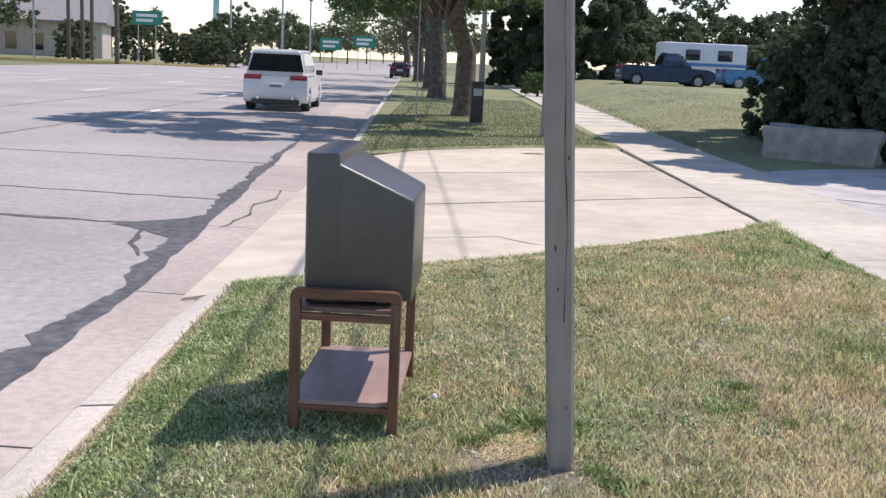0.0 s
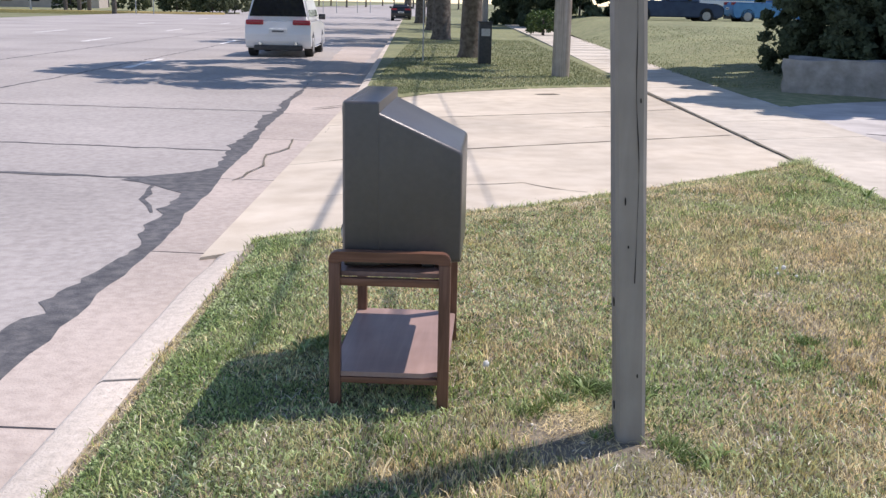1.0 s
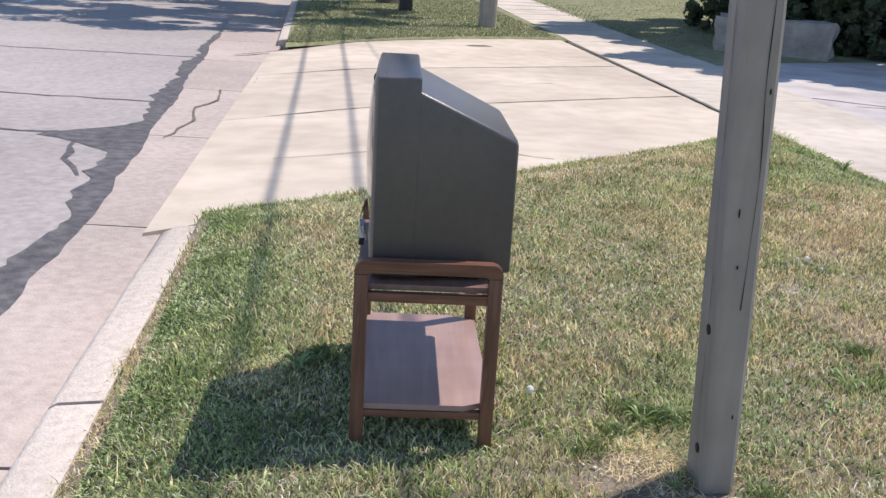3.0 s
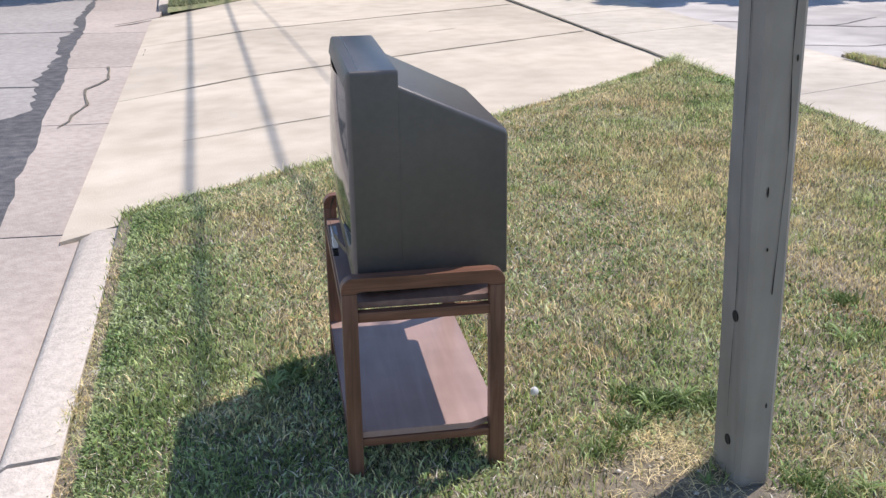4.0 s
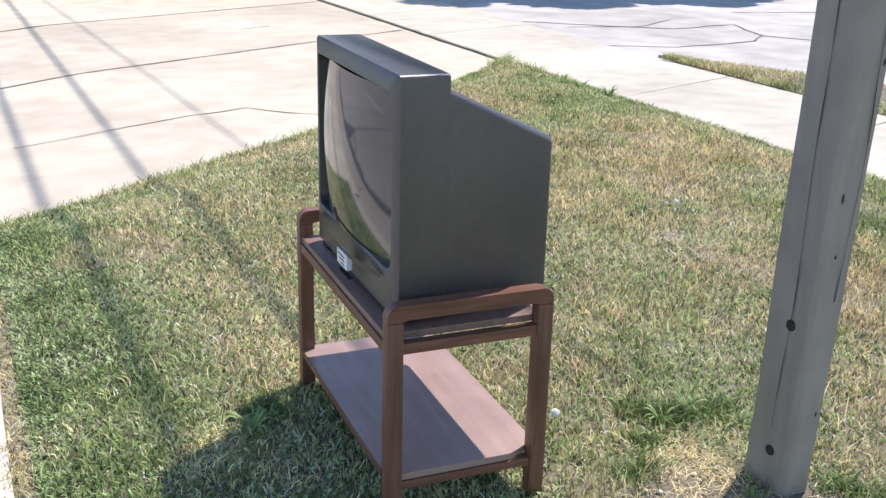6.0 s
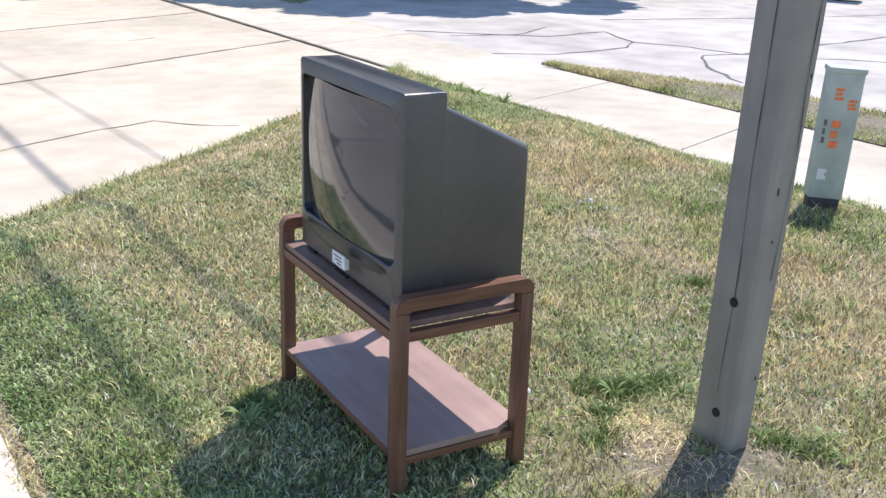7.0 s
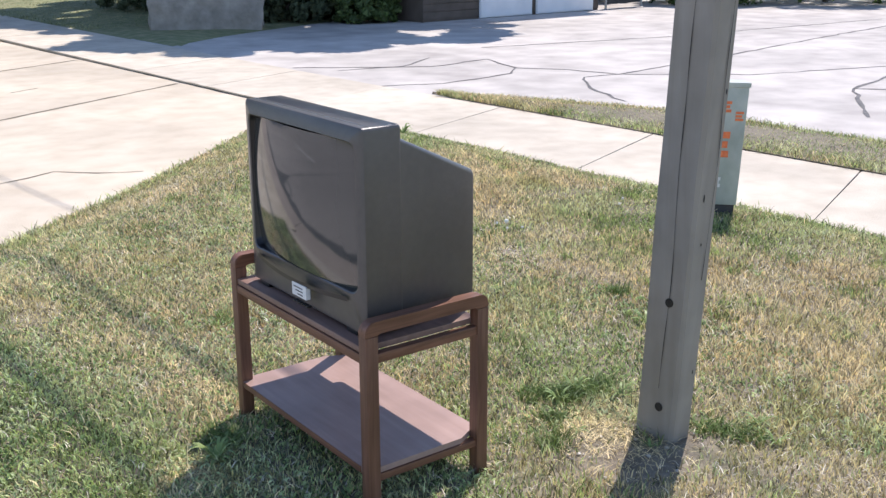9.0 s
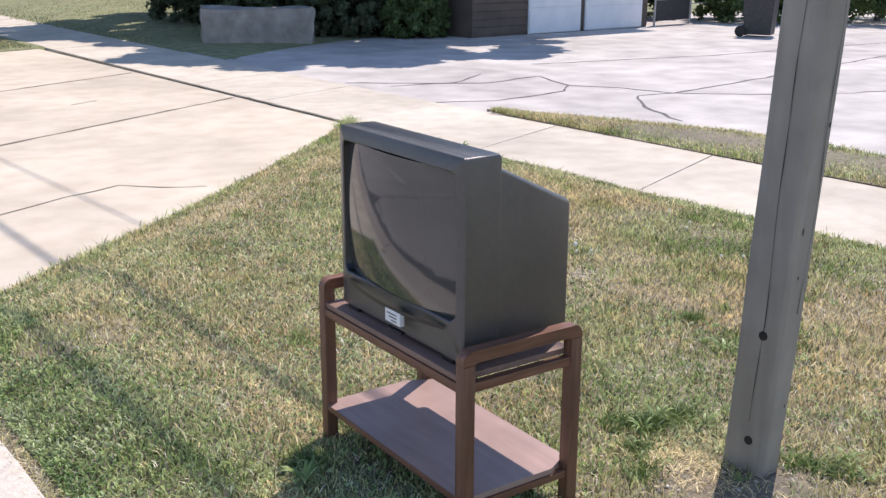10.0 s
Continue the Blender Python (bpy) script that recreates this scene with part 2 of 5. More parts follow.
def box(bm, x0, x1, y0, y1, z0, z1, bevel=0.0, seg=2, m=None):
    r = bmesh.ops.create_cube(bm, size=1)
    vs = r["verts"]
    bmesh.ops.scale(bm, vec=(x1 - x0, y1 - y0, z1 - z0), verts=vs)
    bmesh.ops.translate(bm, vec=((x0 + x1) / 2, (y0 + y1) / 2, (z0 + z1) / 2), verts=vs)
    if bevel:
        es = list({e for v in vs for e in v.link_edges})
        out = bmesh.ops.bevel(bm, geom=es, offset=bevel, segments=seg, affect="EDGES", profile=0.6)
        vs = list({v for f in out["faces"] for v in f.verts} | {v for v in vs if v.is_valid})
    if m is not None:
        bmesh.ops.transform(bm, matrix=m, verts=vs)
    return bm


def tube(bm, a, b, r0, r1, seg=10, caps=True):
    a, b = Vector(a), Vector(b)
    q = (b - a).to_track_quat("Z", "Y").to_matrix().to_4x4()
    bmesh.ops.create_cone(bm, cap_ends=caps, segments=seg, radius1=r0, radius2=r1, depth=(b - a).length,
                          matrix=Matrix.Translation((a + b) / 2) @ q)
    return bm


def prism(bm, pts, z0, z1, top=None):
    lo = [bm.verts.new((x, y, z0)) for x, y in pts]
    hi = [bm.verts.new((x, y, z1 if top is None else top(x, y))) for x, y in pts]
    bm.faces.new(hi)
    bm.faces.new(lo[::-1])
    k = len(pts)
    for i in range(k):
        bm.faces.new((lo[i], lo[(i + 1) % k], hi[(i + 1) % k], hi[i]))
    return bm


def loft(bm, loops, cap0=True, cap1=True):
    rings = [[bm.verts.new(p) for p in lp] for lp in loops]
    for a, b in zip(rings, rings[1:]):
        k = len(a)
        for i in range(k):
            bm.faces.new((a[i], a[(i + 1) % k], b[(i + 1) % k], b[i]))
    if cap0:
        bm.faces.new(rings[0][::-1])
    if cap1:
        bm.faces.new(rings[-1])
    return bm


def round_rect(y0, y1, z0, z1, r, seg=4):
    out = []
    for cy, cz, a0 in ((y1 - r, z1 - r, 0), (y0 + r, z1 - r, 90), (y0 + r, z0 + r, 180), (y1 - r, z0 + r, 270)):
        for i in range(seg + 1):
            a = radians(a0 + 90 * i / seg)
            out.append((cy + r * math.cos(a), cz + r * math.sin(a)))
    return out


def sheet(name, xs, ys_of, z_of, material, **tags):
    """A grid sheet: for each x a run of y between two bounds."""
    bm = bmesh.new()
    rows = []
    for x in xs:
        rows.append([bm.verts.new((x, y, z_of(x, y))) for y in ys_of(x)])
    for a, b in zip(rows, rows[1:]):
        for i in range(len(a) - 1):
            bm.faces.new((a[i], b[i], b[i + 1], a[i + 1]))
    return solid(name, bm, material, **tags)


def spray(name, verts, faces, material, parent=None, label="", category="", kind="stuff", smooth_it=False):
    """One mesh out of arrays of corner places: triangles."""
    me = bpy.data.meshes.new(name)
    me.vertices.add(len(verts))
    me.vertices.foreach_set("co", np.asarray(verts, np.float32).ravel())
    me.loops.add(faces.size)
    me.loops.foreach_set("vertex_index", faces.ravel().astype(np.int32))
    me.polygons.add(len(faces))
    me.polygons.foreach_set("loop_start", np.arange(0, faces.size, 3, dtype=np.int32))
    me.update(calc_edges=True)
    me.materials.append(material)
    ob = new(name, me)
    ob.parent = parent
    return tagged(ob, label, category, "", kind)


def ribbon(bm, pts, width, z, jitter=0.0, rng=None):
    """A flat uneven strip along a line of places, for sealed cracks and joints."""
    pts = [Vector((p[0], p[1])) for p in pts]
    fine = []
    for a, b in zip(pts, pts[1:]):
        k = max(2, int((b - a).length / 0.25))
        fine += [a.lerp(b, i / k) for i in range(k)]
    fine.append(pts[-1])
    left, right = [], []
    for i, p in enumerate(fine):
        d = (fine[min(i + 1, len(fine) - 1)] - fine[max(i - 1, 0)]).normalized()
        nrm = Vector((-d.y, d.x))
        wv = width * (1 + (rng.uniform(-0.5, 0.5) if rng else 0)) / 2
        off = nrm * (rng.uniform(-jitter, jitter) if rng else 0)
        zz = z(p.x, p.y) if callable(z) else z
        left.append(bm.verts.new((*(p + nrm * wv + off), zz)))
        right.append(bm.verts.new((*(p - nrm * wv + off), zz)))
    for i in range(len(fine) - 1):
        bm.faces.new((left[i], right[i], right[i + 1], left[i + 1]))
    return bm


# ---------------------------------------------------------------- the plan
KERB_X = -1.9          # back of the kerb
WALK_A, WALK_B = 3.40, 5.10   # the footpath's two edges
CROWN = 0.10           # how far the lawn stands above the concrete


def near_edge(x):
    """Where the near lawn meets the drive."""
    return 4.95 + 0.75 * x + 0.03 * x * x


def far_edge(x):
    """Where the far lawn begins behind the drive."""
    return 16.8 + 0.9 * x - 0.1 * x * x


def lawn_z(x, y):
    d = min((x - KERB_X) / 0.55, (near_edge(x) - y) / 0.9, (WALK_A - x) / 0.6)
    d = max(0.0, min(1.0, d))
    return -0.005 + CROWN * d * d * (3 - 2 * d) + 0.012 * noise.noise((x * 1.3, y * 1.3, 0)) * d


def rise(x, y):
    """The far lawn climbs gently away from the street."""
    return min(0.9, 0.03 * max(0.0, y - 19)) * min(1.0, max(0.0, (x - 5.5) / 3.0))


# ground, road, gutter, kerb
bm = bmesh.new()
prism(bm, [(-1500, -600), (1500, -600), (1500, 2600), (-1500, 2600)], -1.0, -0.25)
solid("ground", bm, EARTH, "dull green and brown open ground reaching the horizon", "ground", kind="structure")
bm = bmesh.new()
prism(bm, [(-34, -40), (-2.6, -40), (-2.6, 700), (-34, 700)], -0.5, -0.105)
road = solid("road", bm, ASPHALT, "wide pale worn asphalt street with sealed cracks", "road", kind="structure")
rng = random.Random(3)
GX = -2.62
for i in range(24):
    y0 = 0.53 - 10 * 3.1 + i * 3.1
    bm = bmesh.new()
    pts = [(-2.135, y0 + 0.012), (-2.135, y0 + 3.09)]
    k = 14
    for j in range(k + 1):
        y = y0 + 3.09 - (3.08) * j / k
        pts.append((GX + 0.05 * noise.noise((y * 2.1, 3, 0)) + 0.03 * noise.noise((y * 7.7, 3, 0)) + 0.06 * noise.noise((y * 0.5, 7, 0)) - 0.055 * max(0, y - 4), y))
    prism(bm, pts, -0.3, -0.09, top=lambda x, y: -0.098 + 0.02 * (x - GX) * 0 + (0.0 if x < -2.2 else -0.012))
    ob = part("gutter_slab", bm, GUTTER, road)
for i in range(13):
    y0 = 0.80 - 12 * 3.05 + i * 3.05 + 0.012
    if y0 > 3.5:
        continue
    y1 = min(y0 + 3.035, 3.55)
    bm = bmesh.new()
    k = 8
    loops = []
    for j in range(k + 1):
        y = y0 + 0.012 + (y1 - y0 - 0.012) * j / k
        drop = max(0.0, min(1.0, (y - 2.5) / 1.05)) * 0.07
        jx = 0.006 * noise.noise((y * 3, 1, 5))
        loops.append([(-2.13, y, -0.3), (-2.13, y, -0.108), (-2.115 + jx, y, -0.075 - drop * 0.3), (-2.085 + jx, y, -0.018 - drop), (-2.055 + jx, y, 0.0 - drop), (-1.89 + jx, y, 0.012 - drop), (-1.89, y, -0.3)])
    loft(bm, loops)
    solid("kerb", bm, KERB, "worn pale concrete kerb stone along the lawn", "kerb", "kerb stones", kind="structure")
# far kerb along the far lawn
bm = bmesh.new()
loft(bm, [[(-2.16 - 0.03 * (y - 15), y, -0.3), (-2.16 - 0.03 * (y - 15), y, -0.02), (-2.1 - 0.03 * (y - 15), y, 0.0), (-2.0 - 0.03 * (y - 15), y, 0.01), (-1.98 - 0.03 * (y - 15), y, -0.3)] for y in (15.6, 30, 60, 120, 200)])
solid("kerb_far", bm, KERB, "pale concrete kerb beside the far lawn", "kerb", kind="structure")

# tar along the gutter and sealed cracks in the road
bm = bmesh.new()
pts_l, pts_r = [], []
k = 240
for j in range(k + 1):
    y = -6 + 26 * j / k
    r_in = -2.57 + 0.06 * noise.noise((y * 1.7, 1, 1)) + 0.055 * noise.noise((y * 6.3, 2, 1)) - 0.055 * max(0, y - 4)
    wv = 0.26 + 0.12 * noise.noise((y * 0.7, 4, 1)) + 0.08 * noise.noise((y * 3, 8, 1))
    wv *= 1.0 if y < 12 else max(0.3, 1 - (y - 12) * 0.1)
    if 5.6 < y < 7.6:
        wv += 0.8 * (1 - abs(y - 6.6)) ** 2
    pts_r.append(bm.verts.new((r_in, y, -0.101)))
    pts_l.append(bm.verts.new((r_in - max(0.06, wv), y, -0.101)))
for j in range(k):
    bm.faces.new((pts_l[j], pts_r[j], pts_r[j + 1], pts_l[j + 1]))
part("tar_seam", bm, TAR, road, "black tar seal along the gutter")
for line, wd in (([(-3.0, 6.6), (-3.9, 6.75), (-5.2, 6.9), (-9, 6.8), (-16, 6.9)], 0.10), ([(-3.4, 6.6), (-3.2, 5.6), (-3.0, 5.0)], 0.05),
                 ([(-2.9, 8.7), (-6, 9.1), (-12, 9.2)], 0.05), ([(-9.2, 5), (-9.0, 20), (-9.4, 60)], 0.06),
                 ([(-12.6, 16), (-12.8, 40), (-13, 80)], 0.07), ([(-10.5, 17), (-12.5, 21)], 0.06), ([(-2.9, 13.2), (-9, 13.8)], 0.05)):
    bm = ribbon(bmesh.new(), line, wd, -0.1015, 0.04, rng)
    part("sealed_crack", bm, TAR, road)
for x0, y0s, ln, slope in ((-7.4, (-4.0, 9.3, 23.0, 38.0, 54.0, 71.0, 90.0), 4.2, -0.05), (-13.2, (10.5, 24.0, 38.0, 53.0, 70.0, 90.0), 4.2, -0.04), (-18.6, (15.0, 30.0, 47.0, 66.0, 86.0), 4.5, -0.03)):
    for y0 in y0s:
        xa = x0 + slope * y0
        bm = ribbon(bmesh.new(), [(xa, y0), (xa + slope * ln, y0 + ln)], 0.19, -0.1, 0.0, rng)
        part("lane_mark", bm, PAINT, road, "worn white lane mark")

# the drive: concrete slabs between slanting joints
drive = thing("driveway", "pale sunlit concrete driveway apron with dirty joints", "driveway", kind="structure")
bm = bmesh.new()
prism(bm, [(-2.15, near_edge(-2.15) - 0.4), (3.3, near_edge(3.3) - 0.4), (3.3, far_edge(3.3) + 0.5), (-2.6, far_edge(-2.6) + 0.5)], -0.4, -0.13)
part("joint_bed", bm, CRACK, drive)


def jline(a, b, c=0.0):
    return lambda x: a + b * x + c * x * x


LINES = [near_edge, jline(8.75, 0.52), jline(12.3, 0.48), lambda x: far_edge(x)]
XS = [(-2.13, -0.02 * 0), (3.28, 0)]


def drive_z(x, y):
    return -0.012 - 0.075 * max(0.0, min(1.0, (-0.9 - x) / 1.2))


def slab(lo, hi, x0, x1, gap=0.012):
    bm = bmesh.new()
    k = 8
    xs = [x0 + gap + (x1 - x0 - 2 * gap) * i / k for i in range(k + 1)]
    top_lo = [bm.verts.new((x, lo(x) + gap + 0.008 * noise.noise((x * 4, lo(x), 0)), drive_z(x, 0))) for x in xs]
    top_hi = [bm.verts.new((x, hi(x) - gap + 0.008 * noise.noise((x * 4, hi(x), 2)), drive_z(x, 0))) for x in xs]
    bot_lo = [bm.verts.new((v.co.x, v.co.y, -0.3)) for v in top_lo]
    bot_hi = [bm.verts.new((v.co.x, v.co.y, -0.3)) for v in top_hi]
    for i in range(k):
        bm.faces.new((top_lo[i], top_lo[i + 1], top_hi[i + 1], top_hi[i]))
        bm.faces.new((bot_lo[i], bot_lo[i + 1], top_lo[i + 1], top_lo[i]))
        bm.faces.new((top_hi[i], top_hi[i + 1], bot_hi[i + 1], bot_hi[i]))
    for i in (0, k):
        bm.faces.new((bot_lo[i], top_lo[i], top_hi[i], bot_hi[i]))
    return part("slab", bm, CONCRETE, drive)


for a, b in zip(LINES, LINES[1:]):
    slab(a, b, -2.236, 3.385, 0.008)
for fn, wd in ((LINES[1], 0.042), (LINES[2], 0.04)):
    bm = ribbon(bmesh.new(), [(-2.1 + 5.4 * i / 12, fn(-2.1 + 5.4 * i / 12)) for i in range(13)], wd, lambda x, y: drive_z(x, y) + 0.003, 0.008, rng)
    part("joint_dirt", bm, CRACK, drive)
bm = ribbon(bmesh.new(), [(-2.7 + 6.0 * i / 14, far_edge(-2.7 + 6.0 * i / 14) - 0.01) for i in range(15)], 0.05, lambda x, y: max(drive_z(x, y), -0.085) + 0.006, 0.03, rng)
part("joint_dirt", bm, CRACK, drive)
# weeds and dirt lying in the long seam beside the footpath
bm = ribbon(bmesh.new(), [(3.38, 7.7), (3.38, 8.6), (3.39, 10), (3.42, 13), (3.45, 18)], 0.036, 0.0075, 0.012, rng)
part("seam_dirt", bm, CRACK, drive)
for line, wd in (([(-2.05, 4.0), (-2.06, 6.5), (-2.1, 9), (-2.2, 13.5)], 0.03), ([(-2.62, 6.6), (-2.50, 7.6), (-2.58, 8.4), (-2.42, 9.0), (-2.5, 9.8)], 0.022), ([(1.2, 16.3), (1.6, 16.5)], 0.30), ([(1.4, 11.0), (1.8, 11.2)], 0.02), ([(-1.6, 5.65), (-0.9, 5.85), (-0.3, 6.15), (0.2, 6.3), (0.45, 6.05), (0.75, 5.85)], 0.014)):
    bm = ribbon(bmesh.new(), line, wd, lambda x, y: drive_z(x, y) + 0.004 if x > -2.15 else -0.09, 0.02, rng)
    part("drive_crack", bm, CRACK, drive)

# footpath
path = thing("footpath", "pale concrete footpath of square slabs", "footpath", kind="structure")
ys = [1.5 + 2.1 * i for i in range(-12, 36)] + [80, 90]
ys = sorted(y for y in ys)
ys = [y for i, y in enumerate(ys) if i == 0 or y - ys[i - 1] > 0.9]
for y0, y1 in zip(ys, ys[1:]):
    bm = bmesh.new()
    ex = lambda y: 0.0 if y < 8 else 0.035 * (y - 8)
    pts = [(WALK_A + ex(y0) * 0.3, y0 + 0.003), (WALK_B + ex(y0) * 0.6, y0 + 0.61), (WALK_B + ex(y1) * 0.6, y1 + 0.595), (WALK_A + ex(y1) * 0.3, y1 - 0.004)]
    prism(bm, pts, -0.4, 0.004 + rng.uniform(-0.002, 0.002) + rise(6.5, y0) * 0.3)
    part("slab", bm, WALK, path)

# lawns
near = sheet("lawn", [KERB_X + (WALK_A - KERB_X) * i / 60 for i in range(61)],
             lambda x: [-14 + (near_edge(x) + 14) * j / 150 for j in range(151)], lawn_z, SOIL,
             label="dry patchy mown lawn soil between street and footpath", category="lawn", kind="structure")


def strip_b(y):
    return 5.05 + 1.3 * min(1.0, max(0.0, (7.55 - y) / 2.6)) ** 0.9


sheet("grass_strip", [i / 40 for i in range(41)], lambda s: [-20 + 27.5 * j / 60 for j in range(61)], lambda x, y: 0.0, SOIL,
      label="narrow dry grass strip beside the parking lot", category="lawn", kind="structure")
ob = bpy.data.objects["grass_strip"]
for v in ob.data.vertices:
    s, y = v.co.x, v.co.y
    v.co.x = WALK_B + (max(strip_b(y), WALK_B + 0.02) - WALK_B) * s
    v.co.z = 0.012 + 0.03 * math.sin(math.pi * s)
sheet("far_verge", [-2.0 + 5.2 * i / 20 for i in range(21)], lambda x: [far_edge(x) + (120 - far_edge(x)) * (j / 60) ** 2 for j in range(61)], lambda x, y: 0.02 if y > far_edge(x) + 0.1 else -0.03, TURF,
      label="shaded green verge under the street trees", category="lawn", kind="structure")
ob = bpy.data.objects["far_verge"]
for v in ob.data.vertices:
    f = max(0.0, v.co.y - 15)
    s = (v.co.x + 2.0) / 5.2
    v.co.x = (-2.0 - 0.03 * f) + s * ((WALK_A + 0.3 * 0.035 * max(0, v.co.y - 8) - 0.01) - (-2.0 - 0.03 * f))


def far_lawn_x(y):
    return WALK_B + 0.6 * 0.035 * max(0, y - 8) + 0.02


sheet("far_lawn", [0 + i / 20 for i in range(21)], lambda s: [14.4 + 90 * (j / 40) ** 1.6 for j in range(41)], lambda x, y: 0.02, TURF,
      label="sunny green front lawn behind the footpath", category="lawn", kind="structure")
ob = bpy.data.objects["far_lawn"]
for v in ob.data.vertices:
    s, y = v.co.x, v.co.y
    y += 4.5 * min(1, s * 3)
    x = far_lawn_x(y) + 50 * s ** 1.5
    lip = min(1.0, s * 60) * min(1.0, max(0.0, (v.co.y - 14.4) / 0.6))
    v.co = (x, y, -0.02 + 0.05 * lip + rise(x, y))

# parking lot
bm = bmesh.new()
prism(bm, [(WALK_B - 0.1, -30), (60, -30), (60, 32), (12, 21), (8.5, 19.4), (WALK_B - 0.1, 16.2)], -0.6, -0.012)
lot = solid("parking_lot", bm, LOT, "pale cracked asphalt parking lot", "parking lot", kind="structure")
for line, wd in (([(5.3, 10.9), (6.9, 9.7), (8.15, 9.9), (7.7, 8.8), (8.13, 8.2), (8.3, 7.4), (11.3, 7.8), (16, 8.6), (23, 9.6)], 0.07), ([(4.9, 8.7), (5.9, 8.25), (7.25, 8.4), (7.7, 8.8)], 0.06),
                 ([(8.3, 7.4), (7.7, 7.5), (7.0, 6.75), (6.5, 5.75)], 0.06), ([(9.2, 11.2), (13, 10.4), (20, 9.9)], 0.06),
                 ([(7.6, 3.4), (9.4, 4.6), (12.5, 5.3)], 0.07), ([(9.4, 4.6), (10.5, 3.2), (13.5, 2.6)], 0.06), ([(8.3, 7.4), (9.6, 6.2), (12.5, 5.3), (18, 6.0)], 0.05),
                 ([(5.6, 10.2), (6.6, 10.0), (7.6, 10.6)], 0.05)):
    bm = ribbon(bmesh.new(), line, wd * 0.62, -0.008, 0.03, rng)
    part("sealed_crack", bm, TAR, lot)


# ---------------------------------------------------------------- the television cart
CART = pose(-1.005, 0.322, CROWN, 0, 0, -2.8)      # at the outer foot of the near front leg; local x to the back, y along the length
CL, CD, CH = 0.89, 0.465, 0.625
LEG, LEGV = 0.044, 0.042
cart = thing("tv_cart", "brown wooden television cart with lower shelf, on the lawn", "cart", m=CART)
for v0 in (0.0, CL - LEGV):
    for u0 in (0.0, CD - LEG):
        bm = bmesh.new()
        box(bm, u0, u0 + LEG, v0, v0 + LEGV, -0.03, CH - 0.046, 0.004)
        part("leg", bm, WOOD, cart)
    bm = bmesh.new()
    prof = []
    r = 0.034
    for cx, a0 in ((CD - r, 0), (r, 90)):
        for i in range(6):
            a = radians(a0 + 18 * i)
            prof.append((cx + r * math.cos(a), CH - r + r * math.sin(a)))
    prof += [(0, CH - 0.046), (LEG, CH - 0.046), (LEG + 0.008, CH - 0.036), (CD - LEG - 0.008, CH - 0.036), (CD - LEG, CH - 0.046), (CD, CH - 0.046)]
    loft(bm, [[(u, v0 + dv, z if d == 0 else z) for u, z in prof] for dv, d in ((0.0, 0), (LEGV, 0))])
    bmesh.ops.bevel(bm, geom=[e for e in bm.edges if abs(e.verts[0].co.y - e.verts[1].co.y) < 1e-5], offset=0.003, segments=2, affect="EDGES")
    part("end_rail", bm, WOOD_RAIL, cart, "rounded wooden end rail")
    bm = bmesh.new()
    box(bm, LEG - 0.002, CD - LEG + 0.002, v0 + 0.006, v0 + LEGV - 0.006, CH - 0.135, CH - 0.105, 0.003)
    part("stretcher", bm, WOOD_RAIL, cart)
    bm = bmesh.new()
    box(bm, LEG - 0.002, CD - LEG + 0.002, v0 + 0.006, v0 + LEGV - 0.006, 0.098, 0.122, 0.003)
    part("stretcher", bm, WOOD_RAIL, cart)
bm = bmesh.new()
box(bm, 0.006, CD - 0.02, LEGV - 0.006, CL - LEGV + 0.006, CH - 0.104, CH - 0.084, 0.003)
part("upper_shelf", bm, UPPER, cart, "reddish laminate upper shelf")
bm = bmesh.new()
box(bm, 0.002, 0.020, LEGV, CL - LEGV, CH - 0.136, CH - 0.107, 0.002)
part("apron", bm, SHELF_EDGE, cart)
bm = bmesh.new()
c = 0.03
pts = [(c + 0.004, 0.012), (CD - 0.10, 0.012), (CD - 0.006, 0.060), (CD - 0.006, CL - 0.060), (CD - 0.10, CL - 0.012), (c + 0.004, CL - 0.012), (0.004, CL - 0.012 - c), (0.004, 0.012 + c)]
prism(bm, pts, 0.124, 0.143)
part("lower_shelf", bm, SHELF, cart, "reddish laminate lower shelf")
bm = bmesh.new()
prism(bm, [(0.001, 0.05), (0.0035, 0.05), (0.0035, CL - 0.05), (0.001, CL - 0.05)], 0.123, 0.144)
part("edge_strip", bm, SHELF_EDGE, cart)

# ---------------------------------------------------------------- the television
TZ = CROWN + CH - 0.084
TV = pose(-0.985, 0.392, TZ, 0, 0, -3.0)
TW, TH = 0.73, 1.285 - TZ
tv = thing("television", "old black tube television with rounded screen, on the cart", "television", m=TV)


def ring(u, inset, y0=0.0, y1=TW, z0=0.012, z1=TH, r=0.012, bow=0.0, dz=0.0):
    out = []
    for y, z in round_rect(y0 + inset, y1 - inset, z0 + inset, z1 - inset - dz, r):
        f = (2 * y / TW - 1) ** 2
        out.append((u - 0.5 * max(0.0, bow) + bow * f * (1.57 if bow > 0 else 1.0), y, z))
    return out


SY0, SY1, SZ0, SZ1 = 0.034, TW - 0.034, 0.140, TH - 0.046
bm = bmesh.new()
loops = [ring(0.178, 0.003, bow=-0.012), ring(0.173, 0.0, bow=-0.012), ring(0.005, 0.0, bow=0.030, r=0.012), ring(0.0, 0.006, bow=0.030, r=0.010),
         ring(0.0, 0.0, SY0 - 0.004, SY1 + 0.004, SZ0 - 0.004, SZ1 + 0.004, 0.030, bow=0.030), ring(0.004, 0.0, SY0, SY1, SZ0, SZ1, 0.028, bow=0.030)]
loft(bm, loops, cap0=True, cap1=False)
part("front_bezel", bm, PLASTIC, tv, "black plastic front frame")
bm = bmesh.new()
